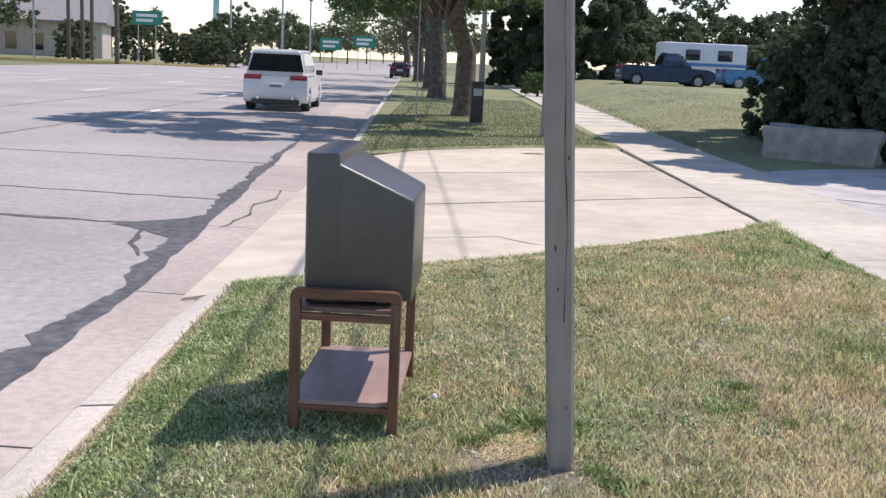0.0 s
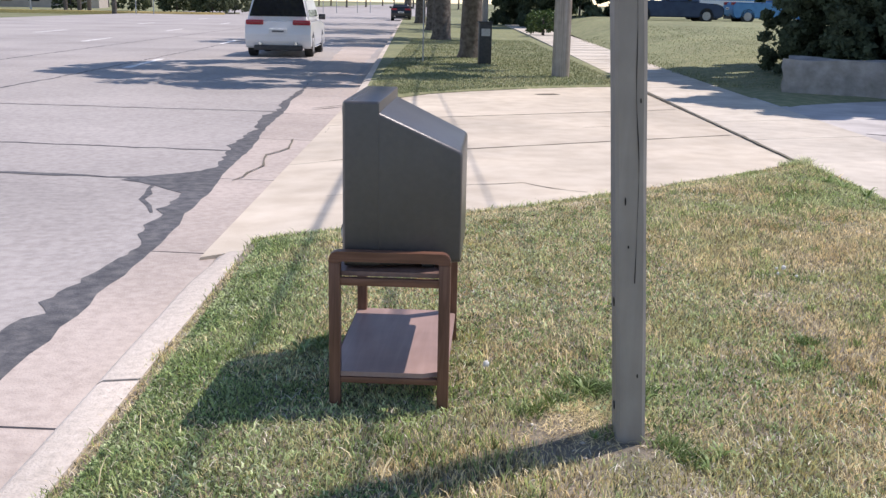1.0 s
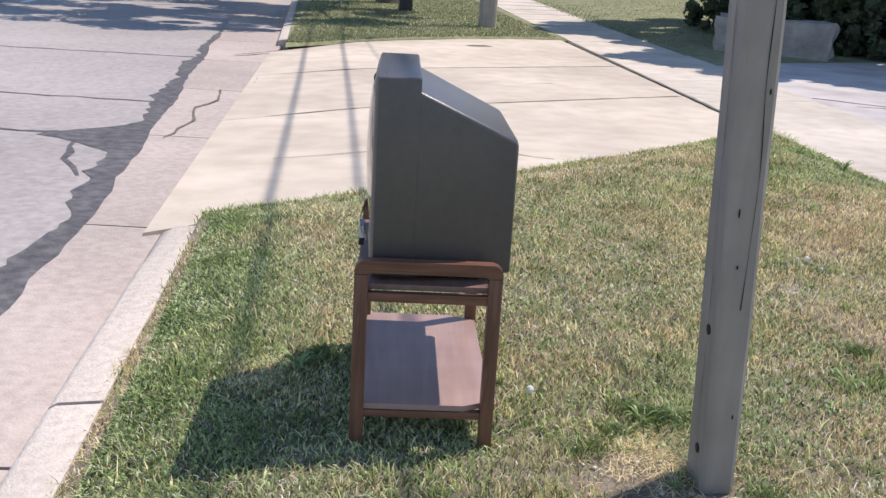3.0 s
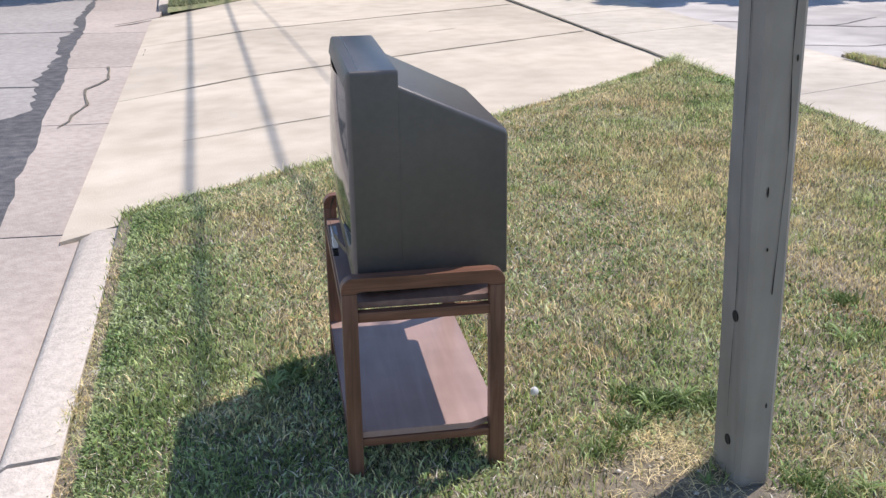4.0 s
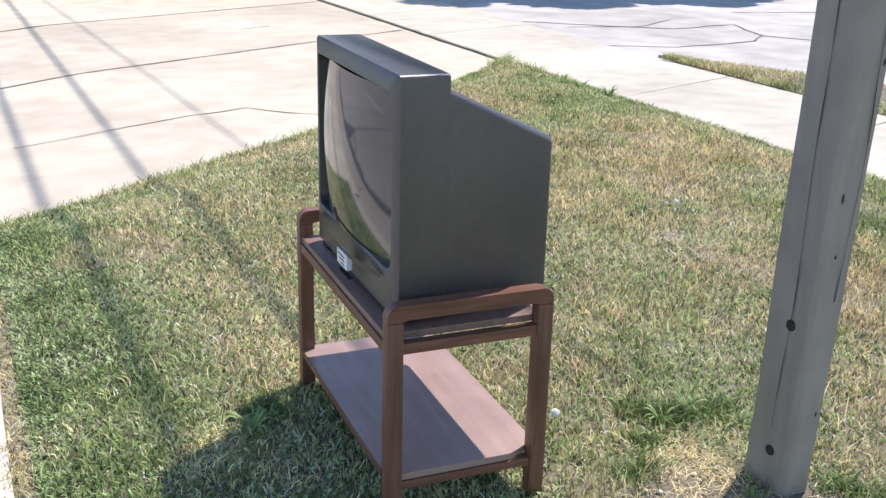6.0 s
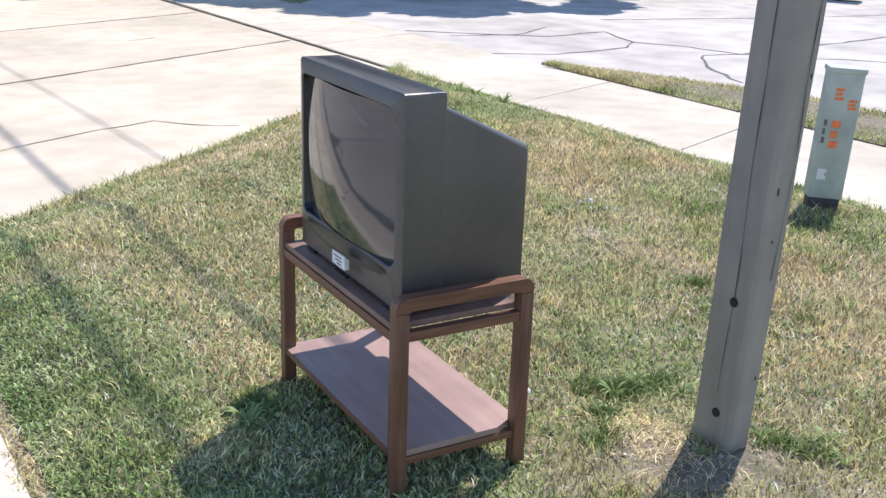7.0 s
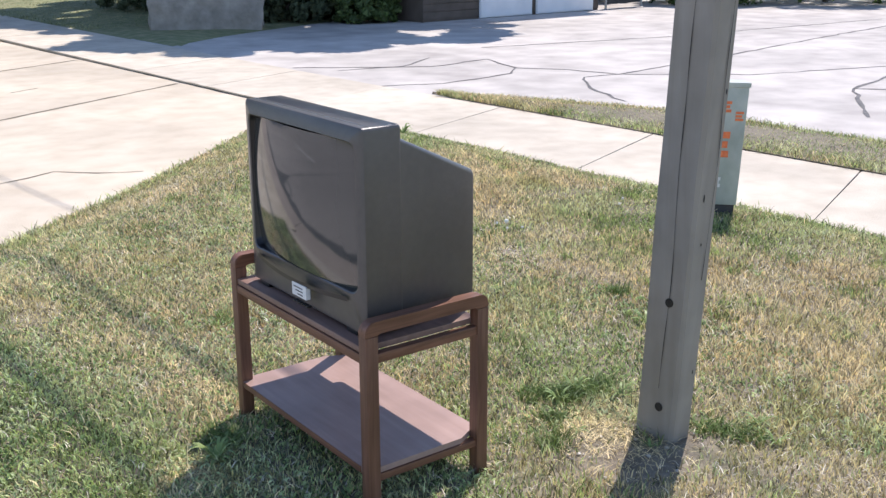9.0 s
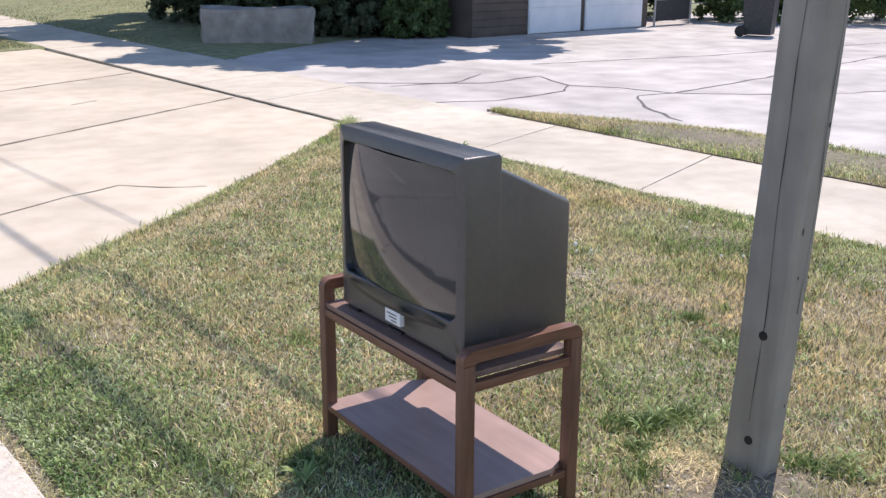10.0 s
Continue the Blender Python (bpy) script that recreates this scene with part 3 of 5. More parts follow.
loft(bm, [ring(0.0045, -0.0005, SY0, SY1, SZ0, SZ1, 0.028, bow=0.030), ring(0.065, 0.0, SY0 + 0.014, SY1 - 0.014, SZ0 + 0.010, SZ1 - 0.010, 0.026, bow=0.0)], False, False)
part("screen_surround", bm, PLASTIC_DARK, tv, "dark recessed screen surround")
# glass: bulging towards the viewer
bm = bmesh.new()
ny, nz_ = 20, 16
grid = []
for j in range(nz_ + 1):
    row = []
    for i in range(ny + 1):
        y = SY0 + (SY1 - SY0) * i / ny
        z = SZ0 + (SZ1 - SZ0) * j / nz_
        a, b = 2 * i / ny - 1, 2 * j / nz_ - 1
        row.append(bm.verts.new((-0.003 + 0.054 * (0.72 * a * a + 0.28 * b * b), y, z)))
    grid.append(row)
for j in range(nz_):
    for i in range(ny):
        bm.faces.new((grid[j][i], grid[j][i + 1], grid[j + 1][i + 1], grid[j + 1][i]))
part("screen", bm, GLASS, tv, "bulging dark grey glass screen")
# rear shell
bm = bmesh.new()
HB = TH - 0.042
rear_top = 1.100 - TZ
loops = []
for u, ins, zt, r in ((0.158, 0.004, HB + 0.004, 0.014), (0.22, 0.010, HB - (HB - rear_top) * 0.17, 0.016), (0.468, 0.044, rear_top + 0.004, 0.018), (0.476, 0.048, rear_top - 0.003, 0.018), (0.480, 0.056, rear_top - 0.014, 0.016)):
    loops.append([(u, y, z) for y, z in round_rect(ins, TW - ins, 0.014 + (0.0 if u < 0.45 else 0.01), zt, r, 5)])
loft(bm, loops, cap0=False)
part("rear_shell", bm, PLASTIC, tv, "sloping black plastic rear housing")
for y0 in (0.05, TW - 0.11):
    for u0 in (0.03, 0.33):
        bm = bmesh.new()
        box(bm, u0, u0 + 0.05, y0, y0 + 0.06, 0.0, 0.02, 0.004)
        part("foot", bm, PLASTIC_DARK, tv)
bm = bmesh.new()
k = 24
up, dn = [], []
for i in range(k + 1):
    y = 0.075 + (TW - 0.15) * i / k
    f = (2 * y / TW - 1) ** 2
    u = -0.0165 + 0.047 * f
    zc = 0.120 - 0.012 * (1 - f)
    up.append(bm.verts.new((u, y, zc + 0.007)))
    dn.append(bm.verts.new((u, y, zc - 0.007)))
for i in range(k):
    bm.faces.new((dn[i], dn[i + 1], up[i + 1], up[i]))
part("control_slot", bm, PLASTIC_DARK, tv, "dark slot below the screen")
bm = bmesh.new()
box(bm, -0.0175, 0.0, 0.275, 0.365, 0.060, 0.104, 0.0015, 1)
label = part("sticker", bm, PAPER, tv, "white paper sticker")
for i in range(3):
    bm = bmesh.new()
    box(bm, -0.0185, -0.0177, 0.295, 0.352 - 0.012 * i, 0.090 - 0.011 * i, 0.094 - 0.011 * i)
    part("print_line", bm, INK, label)
for i in range(6):
    bm = bmesh.new()
    box(bm, -0.0175, 0.0, 0.270 + 0.016 * i, 0.281 + 0.016 * i, 0.036, 0.042, 0.001, 1)
    part("button", bm, PLASTIC_DARK, tv)
bm = bmesh.new()
box(bm, 0.06, 0.062, 0.012, TW - 0.012, TH - 0.0005, TH + 0.0012)
part("top_seam", bm, CHROME, tv, "thin bright seam over the top")

# ---------------------------------------------------------------- the near post
PW, PD = 0.052, 0.086      # half widths along and across the street
lean = Matrix(((1, 0, -0.076, 0), (0, 1, -0.100, 0), (0, 0, 1, 0), (0, 0, 0, 1)))
POSTM = Matrix.Translation((0.130, 0.105, CROWN)) @ lean @ pose(0, 0, 0, 0, 0, -3)
post = thing("wooden_post", "weathered grey square timber sign post set in the lawn", "post")
bm = bmesh.new()
loops = []
k = 40
for j in range(k + 1):
    z = -0.15 + 3.5 * j / k
    ch = 0.012 + 0.003 * noise.noise((z * 2, 0, 0))
    jx, jy = 0.003 * noise.noise((z * 1.5, 5, 0)), 0.003 * noise.noise((z * 1.5, 9, 0))
    a, b = PW, PD
    ring8 = [(a, b - ch), (a - ch, b), (-a + ch, b), (-a, b - ch), (-a, -b + ch), (-a + ch, -b), (a - ch, -b), (a, -b + ch)]
    loops.append([tuple(POSTM @ Vector((x + jx, y + jy, z))) for x, y in ring8])
loft(bm, loops)
part("timber", bm, POST, post)
for z in (0.125, 0.530):
    bm = bmesh.new()
    bmesh.ops.create_cone(bm, cap_ends=True, segments=16, radius1=0.0165, radius2=0.0165, depth=0.004,
                          matrix=POSTM @ Matrix.Translation((-PW - 0.0005, -0.018, z)) @ pose(0, 0, 0, 0, 90, 0))
    part("bored_hole", bm, HOLE, post, "dark bored hole")
for x, z, ln in ((-0.02, 0.91, 0.05), (0.022, 0.27, 0.03), (0.03, 1.25, 0.03), (-0.01, 0.75, 0.02)):
    bm = bmesh.new()
    bmesh.ops.create_circle(bm, cap_ends=True, segments=8, radius=0.5, matrix=POSTM @ Matrix.Translation((x, -PD - 0.002, z)) @ pose(0, 0, 0, 90, 0, 0) @ Matrix.Diagonal((0.006, ln * 0.6, 1, 1)))
    part("nail_mark", bm, HOLE, post)
for x0, z0, z1 in ((-0.012, 0.2, 1.9), (0.018, 0.62, 2.2)):
    bm = bmesh.new()
    lft, rgt = [], []
    for j in range(30):
        z = z0 + (z1 - z0) * j / 29
        x = x0 + 0.016 * noise.noise((z * 2.5, x0 * 50, 0))
        wv = 0.0016 * (0.3 + abs(noise.noise((z * 4, 2, x0))) * 2)
        for lst, sx in ((lft, -1), (rgt, 1)):
            p = POSTM @ (Vector((-PW - 0.0035, x + sx * wv, z)) if x0 < 0 else Vector((x + sx * wv, -PD - 0.0035, z)))
            lst.append(bm.verts.new(p))
    for j in range(29):
        bm.faces.new((lft[j], rgt[j], rgt[j + 1], lft[j + 1]))
    part("drying_crack", bm, HOLE, post)
bm = bmesh.new()
box(bm, -0.75, 0.55, -PD - 0.03, -PD - 0.005, 2.45, 3.3, 0.004, m=POSTM)
part("sign_board", bm, SIGNWHITE, post, "plain white sign board high on the post")

# ---------------------------------------------------------------- utility pedestal by the footpath
ped = thing("utility_pedestal", "faded green metal utility pedestal with orange spray marks", "utility box", m=pose(2.83, 1.84, -0.01, 0, 2, -40) @ Matrix.Diagonal((1.0, 1.0, 1.28, 1)))
bm = bmesh.new()
box(bm, -0.10, 0.10, -0.07, 0.07, 0.14, 0.74, 0.012)
part("cover", bm, BOXGREEN, ped)
bm = bmesh.new()
box(bm, -0.106, 0.106, -0.076, 0.076, 0.72, 0.745, 0.006)
part("cap", bm, BOXGREEN, ped)
bm = bmesh.new()
box(bm, -0.09, 0.09, -0.06, 0.06, -0.1, 0.145, 0.01)
part("base", bm, DARKSTEEL, ped, "dark stained base")
for x0, z0, z1, wd, mt in ((-0.05, 0.60, 0.66, 0.05, ORANGE), (0.03, 0.56, 0.61, 0.05, ORANGE), (-0.04, 0.38, 0.52, 0.05, ORANGE), (-0.085, 0.40, 0.52, 0.018, INK), (-0.07, 0.23, 0.28, 0.05, PAPER)):
    bm = bmesh.new()
    for i in range(3):
        a = z0 + (z1 - z0) * i / 3
        box(bm, x0, x0 + wd * (1 - 0.2 * (i % 2)), -0.0715 - 0.0006, -0.0705, a, a + (z1 - z0) / 3 * (0.7 if mt is not PAPER else 1.0))
    part("spray_mark" if mt is ORANGE else "plate", bm, mt, ped)

# ---------------------------------------------------------------- utility poles and overhead cables
CABLE_X = [(2.31, 8.0, 0.022), (2.91, 8.0, 0.020), (4.0, 8.6, 0.010)]
for i, y in enumerate((21.0, -24.0, 70.0)):
    up_ = thing("utility_pole", "tall grey-brown timber utility pole", "utility pole", "utility poles", m=pose(2.25 if i else 2.15, y, 0))
    bm = bmesh.new()
    tube(bm, (0, 0, -0.5), (0, 0, 9.4), 0.21, 0.15, 16)
    part("shaft", bm, POLE, up_)
    bm = bmesh.new()
    box(bm, -0.2, 2.2, -0.05, 0.05, 8.0, 8.1, 0.01)
    part("crossarm", bm, POLE, up_)
for i, (x, z, r) in enumerate(CABLE_X):
    bm = bmesh.new()
    prev = None
    for seg in range(0, 36):
        y = -24 + 94 * seg / 35
        span = (y + 24) / 44 if y < 20 else (y - 20) / 50
        sag = 0.5 * 4 * span * (1 - span)
        p = (x + (-0.03 * (y - 6.7) if i == 2 else 0.0), y, z + 0.1 - sag)
        if prev:
            tube(bm, prev, p, r, r, 6, False)
        prev = p
    solid("overhead_cable", bm, CABLE, "black overhead cable strung between utility poles", "cable", "overhead cables")


# ---------------------------------------------------------------- plants
def leaves(rng, centres, radii, count, size, flat=0.75, hollow=0.55):
    """Leaf triangles round a set of clump centres."""
    n = count
    c = rng.integers(0, len(centres), n)
    d = rng.normal(size=(n, 3))
    d /= np.linalg.norm(d, axis=1)[:, None]
    rad = radii[c][:, None] * (hollow + (1 - hollow) * rng.random((n, 1)) ** 0.6)
    p = centres[c] + d * rad * np.array([1, 1, flat])
    a = rng.normal(size=(n, 3))
    a /= np.linalg.norm(a, axis=1)[:, None]
    b = np.cross(a, d + 0.3 * rng.normal(size=(n, 3)))
    b /= np.linalg.norm(b, axis=1)[:, None] + 1e-9
    s = size * (0.6 + 0.8 * rng.random((n, 1)))
    v = np.stack([p - a * s * 0.5 - b * s * 0.35, p + a * s * 0.5 - b * s * 0.2, p + b * s * 0.6], 1).reshape(-1, 3)
    return v, np.arange(3 * n).reshape(-1, 3)


def street_tree(x, y, height, trunk_r, crown_r, crown_lo, seed, lean_to=(0, 0), count=9000, label="", leaf=0.20, foliage=None):
    rng_ = np.random.default_rng(seed)
    t = thing("street_tree", label or "leafy street tree with a dark furrowed trunk", "tree", "street trees", m=pose(x, y, 0))
    bm = bmesh.new()
    pts = [Vector((0, 0, -0.2)), Vector((0.03, 0, 0.25)), Vector((0.05, 0.02, crown_lo * 0.6)), Vector((lean_to[0] * 0.2, lean_to[1] * 0.2, crown_lo)), Vector((lean_to[0] * 0.6, lean_to[1] * 0.6, height * 0.75))]
    rs = [trunk_r * 1.35, trunk_r * 1.05, trunk_r * 0.9, trunk_r * 0.75, trunk_r * 0.25]
    loft(bm, [[(p.x + r * (1 + 0.10 * math.sin(3 * a + i)) * math.cos(a), p.y + r * math.sin(a), p.z) for a in [2 * math.pi * q / 14 for q in range(14)]] for i, (p, r) in enumerate(zip(pts, rs))])
    part("trunk", bm, BARK, t)
    centres, radii = [], []
    for i in range(9):
        a = 2 * math.pi * i / 9 + rng_.random() * 0.6
        rr = crown_r * (0.45 + 0.5 * rng_.random())
        e = Vector((lean_to[0] + rr * math.cos(a), lean_to[1] + rr * math.sin(a), crown_lo + (height - crown_lo) * (0.15 + 0.6 * rng_.random())))
        bm = bmesh.new()
        s = Vector((lean_to[0] * 0.25, lean_to[1] * 0.25, crown_lo * (0.8 + 0.3 * rng_.random())))
        mid = s.lerp(e, 0.5) + Vector((0, 0, 0.3))
        tube(bm, s, mid, trunk_r * 0.34, trunk_r * 0.2, 7)
        tube(bm, mid, e, trunk_r * 0.2, trunk_r * 0.05, 7)
        part("limb", bm, BARK, t)
    for i in range(150):
        a, rr = 2 * math.pi * rng_.random(), crown_r * math.sqrt(rng_.random())
        f = 1 - (rr / crown_r) ** 2
        z = crown_lo + (height - crown_lo) * (0.12 + 0.8 * rng_.random() * (0.35 + 0.65 * f))
        centres.append((lean_to[0] + rr * math.cos(a), lean_to[1] + rr * math.sin(a), z))
        radii.append(crown_r * (0.07 + 0.11 * rng_.random()))
    v, f = leaves(rng_, np.array(centres), np.array(radii), count, leaf, 0.7, 0.05)
    spray("crown", v, f, foliage or LEAF, t, "green leafy crown with gaps", kind="")
    return t


def evergreen(name, x, y, z, rx, ry, h, seed, count, leaf, material, label, group="", cone=0.0):
    rng_ = np.random.default_rng(seed)
    t = thing(name, label, "shrub", group, m=pose(x, y, z))
    bm = bmesh.new()
    tube(bm, (0, 0, -0.2), (0, 0, h * 0.7), 0.09, 0.03, 8)
    part("stem", bm, BARK, t)
    centres, radii = [], []
    for i in range(260):
        zz = h * (0.06 + 0.86 * rng_.random())
        f = (1 - cone * zz / h) * math.sqrt(max(0.05, 1 - (abs(zz / h - 0.38) / 0.66) ** 2.4))
        a = 2 * math.pi * rng_.random()
        q = 0.25 + 0.72 * rng_.random() ** 0.5
        centres.append((rx * f * q * math.cos(a), ry * f * q * math.sin(a), zz))
        radii.append(min(rx, ry, h) * (0.08 + 0.10 * rng_.random()))
    v, f = leaves(rng_, np.array(centres), np.array(radii), count, leaf, 0.9, 0.05)
    spray("foliage", v, f, material, t, kind="")
    return t


street_tree(0.2, 29.0, 10.0, 0.33, 5.2, 3.3, 11, (-2.2, -4.5), 42000)
cab = thing("roadside_cabinet", "narrow dark metal cabinet beside the tree trunk", "cabinet", m=pose(0.55, 25.6, 0.0, 0, 0, 5))
bm = bmesh.new()
box(bm, -0.17, 0.17, -0.16, 0.16, -0.1, 1.12, 0.02)
part("body", bm, DARKSTEEL, cab)
bm = bmesh.new()
box(bm, -0.19, 0.19, -0.18, 0.18, 1.12, 1.17, 0.015)
part("cap", bm, DARKSTEEL, cab)
bm = bmesh.new()
box(bm, -0.12, 0.12, -0.168, -0.161, 0.78, 0.98)
part("plate", bm, STEEL, cab)
street_tree(-0.75, 44.0, 11.0, 0.40, 5.5, 3.6, 13, (-1.0, 0), 26000)
street_tree(-1.3, 60.0, 11.0, 0.40, 5.5, 3.6, 14, (-1.5, 0), 18000)
street_tree(-2.5, 80.0, 11.0, 0.40, 6.0, 3.6, 15, (-1, 0), 7000)
street_tree(-4.5, 110.0, 12.0, 0.40, 7.0, 3.6, 16, (-1, 0), 6000)
# big shade tree beside the house
street_tree(11.6, 23.4, 12.0, 0.45, 4.3, 4.4, 21, (0.4, -5.2), 70000, "broad shade tree leaning over the parking lot", 0.38)
evergreen("conifer", 9.0, 72.0, -0.9, 5.0, 4.0, 14.0, 31, 90000, 0.34, EVERGREEN, "large dark clipped evergreen behind the lawn")
evergreen("conifer", 6.4, 80.0, -0.8, 3.6, 3.4, 12.0, 32, 50000, 0.34, EVERGREEN, "tall dark evergreen near the footpath")
evergreen("shrub", 4.6, 52.0, 0.2, 1.0, 0.9, 1.2, 33, 2500, 0.12, LEAF, "small round green shrub beside the footpath")
for i, (x, y, rx, h) in enumerate(((8.9, 22.0, 1.9, 2.6), (10.8, 23.2, 2.4, 4.6), (13.4, 24.6, 2.4, 5.0), (10.4, 21.0, 1.8, 3.4), (16.2, 24.8, 2.4, 4.6), (10.9, 16.9, 0.8, 1.1), (9.9, 19.6, 2.0, 3.4), (20.2, 19.4, 2.0, 3.4), (9.2, 19.3, 1.5, 3.0), (10.3, 18.9, 1.5, 3.0), (9.6, 18.0, 1.2, 2.4))):
    evergreen("shrub", x, y, rise(x, y), rx, rx * 0.9, h, 40 + i, 24000, 0.115, EVERGREEN if i != 5 else LEAF, "dense dark green shrub in front of the house", "house shrubs")
for i, (x, y, rx, h) in enumerate(((24.5, 14.0, 2.2, 3.4), (27.5, 11.0, 2.4, 3.0), (29.5, 7.0, 2.4, 3.6), (21.8, 16.0, 1.8, 2.6))):
    evergreen("shrub", x, y, 0, rx, rx, h, 60 + i, 16000, 0.12, LEAF, "green bushes behind the parking lot", "lot bushes")

street_tree(9.7, 23.8, 10.0, 0.28, 3.4, 3.6, 23, (0.2, -0.4), 36000, "leafy tree standing among the shrubs of the house", 0.26)

# stone block beside the lot
bm = bmesh.new()
bmesh.ops.create_cube(bm, size=1)
bmesh.ops.subdivide_edges(bm, edges=bm.edges, cuts=7, use_grid_fill=True)
for v in bm.verts:
    p = v.co.copy()
    nn = noise.noise(p * 3.1) * 0.10 + noise.noise(p * 8) * 0.045
    v.co = Vector((p.x * 2.2, p.y * 0.8, (p.z + 0.5) * 0.72)) * (1 + nn)
bmesh.ops.transform(bm, matrix=pose(7.35, 17.35, -0.03, 0, 0, -28), verts=bm.verts)
solid("stone_block", bm, STONE, "large rough grey landscaping stone in the shade", "stone")


# ---------------------------------------------------------------- cars
def car(name, label, m, paint, length=5.0, width=1.94, height=1.78, nose=1.25, pickup=False):
    c = thing(name, label, "car", m=m)
    hw = width / 2
    bm = bmesh.new()
    prof = [(0.05, 0.40), (-0.02, 0.62), (0.0, 0.78), (0.06, 1.0), (0.10, 1.14), (length * 0.62, 1.10), (length - 0.35, 1.0), (length - 0.05, 0.85), (length, 0.5), (length - 0.1, 0.27), (0.15, 0.27)]
    loft(bm, [[(x * hw, y, z) for y, z in [(a, b if abs(x) < 1 else b * 0.98 + 0.01) for a, b in prof]] for x in (-1.0, -0.94, 0.94, 1.0)])
    bmesh.ops.bevel(bm, geom=bm.edges[:], offset=0.06, segments=3, affect="EDGES")
    part("body", bm, paint, c)
    bm = bmesh.new()
    y0, y1 = (0.10, length - nose) if not pickup else (length * 0.42, length - nose)
    low = [(-hw + 0.04, y0), (hw - 0.04, y0), (hw - 0.04, y1), (-hw + 0.04, y1)]
    hi = [(-hw + 0.21, y0 + 0.26), (hw - 0.21, y0 + 0.26), (hw - 0.21, y1 - 0.75), (-hw + 0.21, y1 - 0.75)]
    loft(bm, [[(x, y, 1.06) for x, y in low], [(x, y, height - 0.05) for x, y in hi], [(x * 0.93, y + 0.03, height) for x, y in hi]])
    bmesh.ops.bevel(bm, geom=bm.edges[:], offset=0.08, segments=3, affect="EDGES")
    part("cabin", bm, paint, c)

    def pane(a, b, d, e, nm="window", mt=CARGLASS):
        bm = bmesh.new()
        vs = [Vector(p) for p in (a, b, d, e)]
        nrm = (vs[1] - vs[0]).cross(vs[3] - vs[0]).normalized()
        loft(bm, [[tuple(p - nrm * 0.01) for p in vs], [tuple(p + nrm * 0.014) for p in vs]])
        part(nm, bm, mt, c)

    zt, zb, xt, xb = height - 0.14, 1.24, hw - 0.27, hw - 0.13
    t = (0.24 / (height - 1.11))
    pane((-xb, y0 + 0.02 + t * 0.06, zb), (xb, y0 + 0.02 + t * 0.06, zb), (xt, y0 + t * (zt - 1.06), zt), (-xt, y0 + t * (zt - 1.06), zt), "rear_window")
    for s in (-1, 1):
        xs0, xs1 = s * (hw - 0.075), s * (hw - 0.235)
        for f0, f1 in ((0.06, 0.34), (0.37, 0.63), (0.66, 0.92)):
            ya, yb = y0 + 0.1 + (y1 - y0 - 0.5) * f0, y0 + 0.1 + (y1 - y0 - 0.5) * f1
            q = [(xs0, ya, zb), (xs0, yb, zb), (xs1, yb - 0.08, zt), (xs1, ya + 0.12, zt)]
            pane(*(q if s > 0 else q[::-1]))
        for yy in (0.85, length - 0.95):
            wob = new("wheel", None)
            bm = bmesh.new()
            tube(bm, (s * (hw - 0.26), yy, 0.40), (s * (hw - 0.0), yy, 0.40), 0.41, 0.41, 24)
            bmesh.ops.bevel(bm, geom=bm.edges[:], offset=0.03, segments=2, affect="EDGES")
            bpy.data.objects.remove(wob)
            wh = part("wheel", bm, RUBBER, c)
            bm = bmesh.new()
            tube(bm, (s * (hw - 0.02), yy, 0.36), (s * (hw + 0.012), yy, 0.36), 0.24, 0.22, 18)
            part("rim", bm, STEEL, wh)
        bm = bmesh.new()
        box(bm, s * (hw - 0.29) - 0.27, s * (hw - 0.29) + 0.27, 0.015, 0.16, 0.98, 1.13, 0.04)
        part("tail_lamp", bm, REDLAMP, c, "red tail lamp")
        bm = bmesh.new()
        box(bm, s * (hw + 0.08) - 0.11, s * (hw + 0.08) + 0.11, y1 - 0.75, y1 - 0.60, 1.12, 1.30, 0.03)
        part("mirror", bm, CARBLACK, c)
        bm = bmesh.new()
        tube(bm, (s * 0.55, -0.03, 0.42), (s * 0.55, 0.15, 0.42), 0.05, 0.05, 12)
        part("exhaust", bm, CHROME, c)
    bm = bmesh.new()
    box(bm, -hw + 0.26, hw - 0.26, -0.012, 0.25, 0.21, 0.37, 0.04)
    part("bumper", bm, DARKSTEEL, c, "dark lower bumper")
    bm = bmesh.new()
    box(bm, -0.27, 0.27, -0.03, 0.05, 0.72, 0.86, 0.01)
    plate = part("number_plate", bm, PAPER, c)
    bm = bmesh.new()
    box(bm, -0.18, 0.18, -0.034, -0.031, 0.765, 0.815)
    part("plate_bar", bm, INK, plate)
    return c


car("suv", "white sport utility car driving away, seen from behind", pose(-5.7, 29.3, -0.105, 0, 0, 1.5), CARWHITE, width=2.02, height=1.92)
car("sedan", "black car far down the street", pose(-4.6, 96.0, -0.105, 0, 0, 2), CARBLACK, 4.7, 1.85, 1.5)
car("sedan", "black car on the far lanes", pose(-10.6, 62.0, -0.105, 0, 0, 2), CARBLACK, 4.7, 1.85, 1.5)
car("pickup_truck", "dark blue pickup truck parked behind the lawn", pose(9.2, 54.5, rise(14, 54) - 0.05, 0, 0, -88), CARBLUE, 5.2, 1.95, 1.85, pickup=True)
car("pickup_truck", "bright blue parked truck by the neighbouring lot", pose(15.2, 56.0, rise(17, 56) - 0.05, 0, 0, -88), BLUETRIM, 5.6, 1.95, 1.85, pickup=True)
car("sedan", "dark blue car parked across the street", pose(-53.0, 118.0, 0.0, 0, 0, 95), CARBLUE, 4.7, 1.85, 1.5)

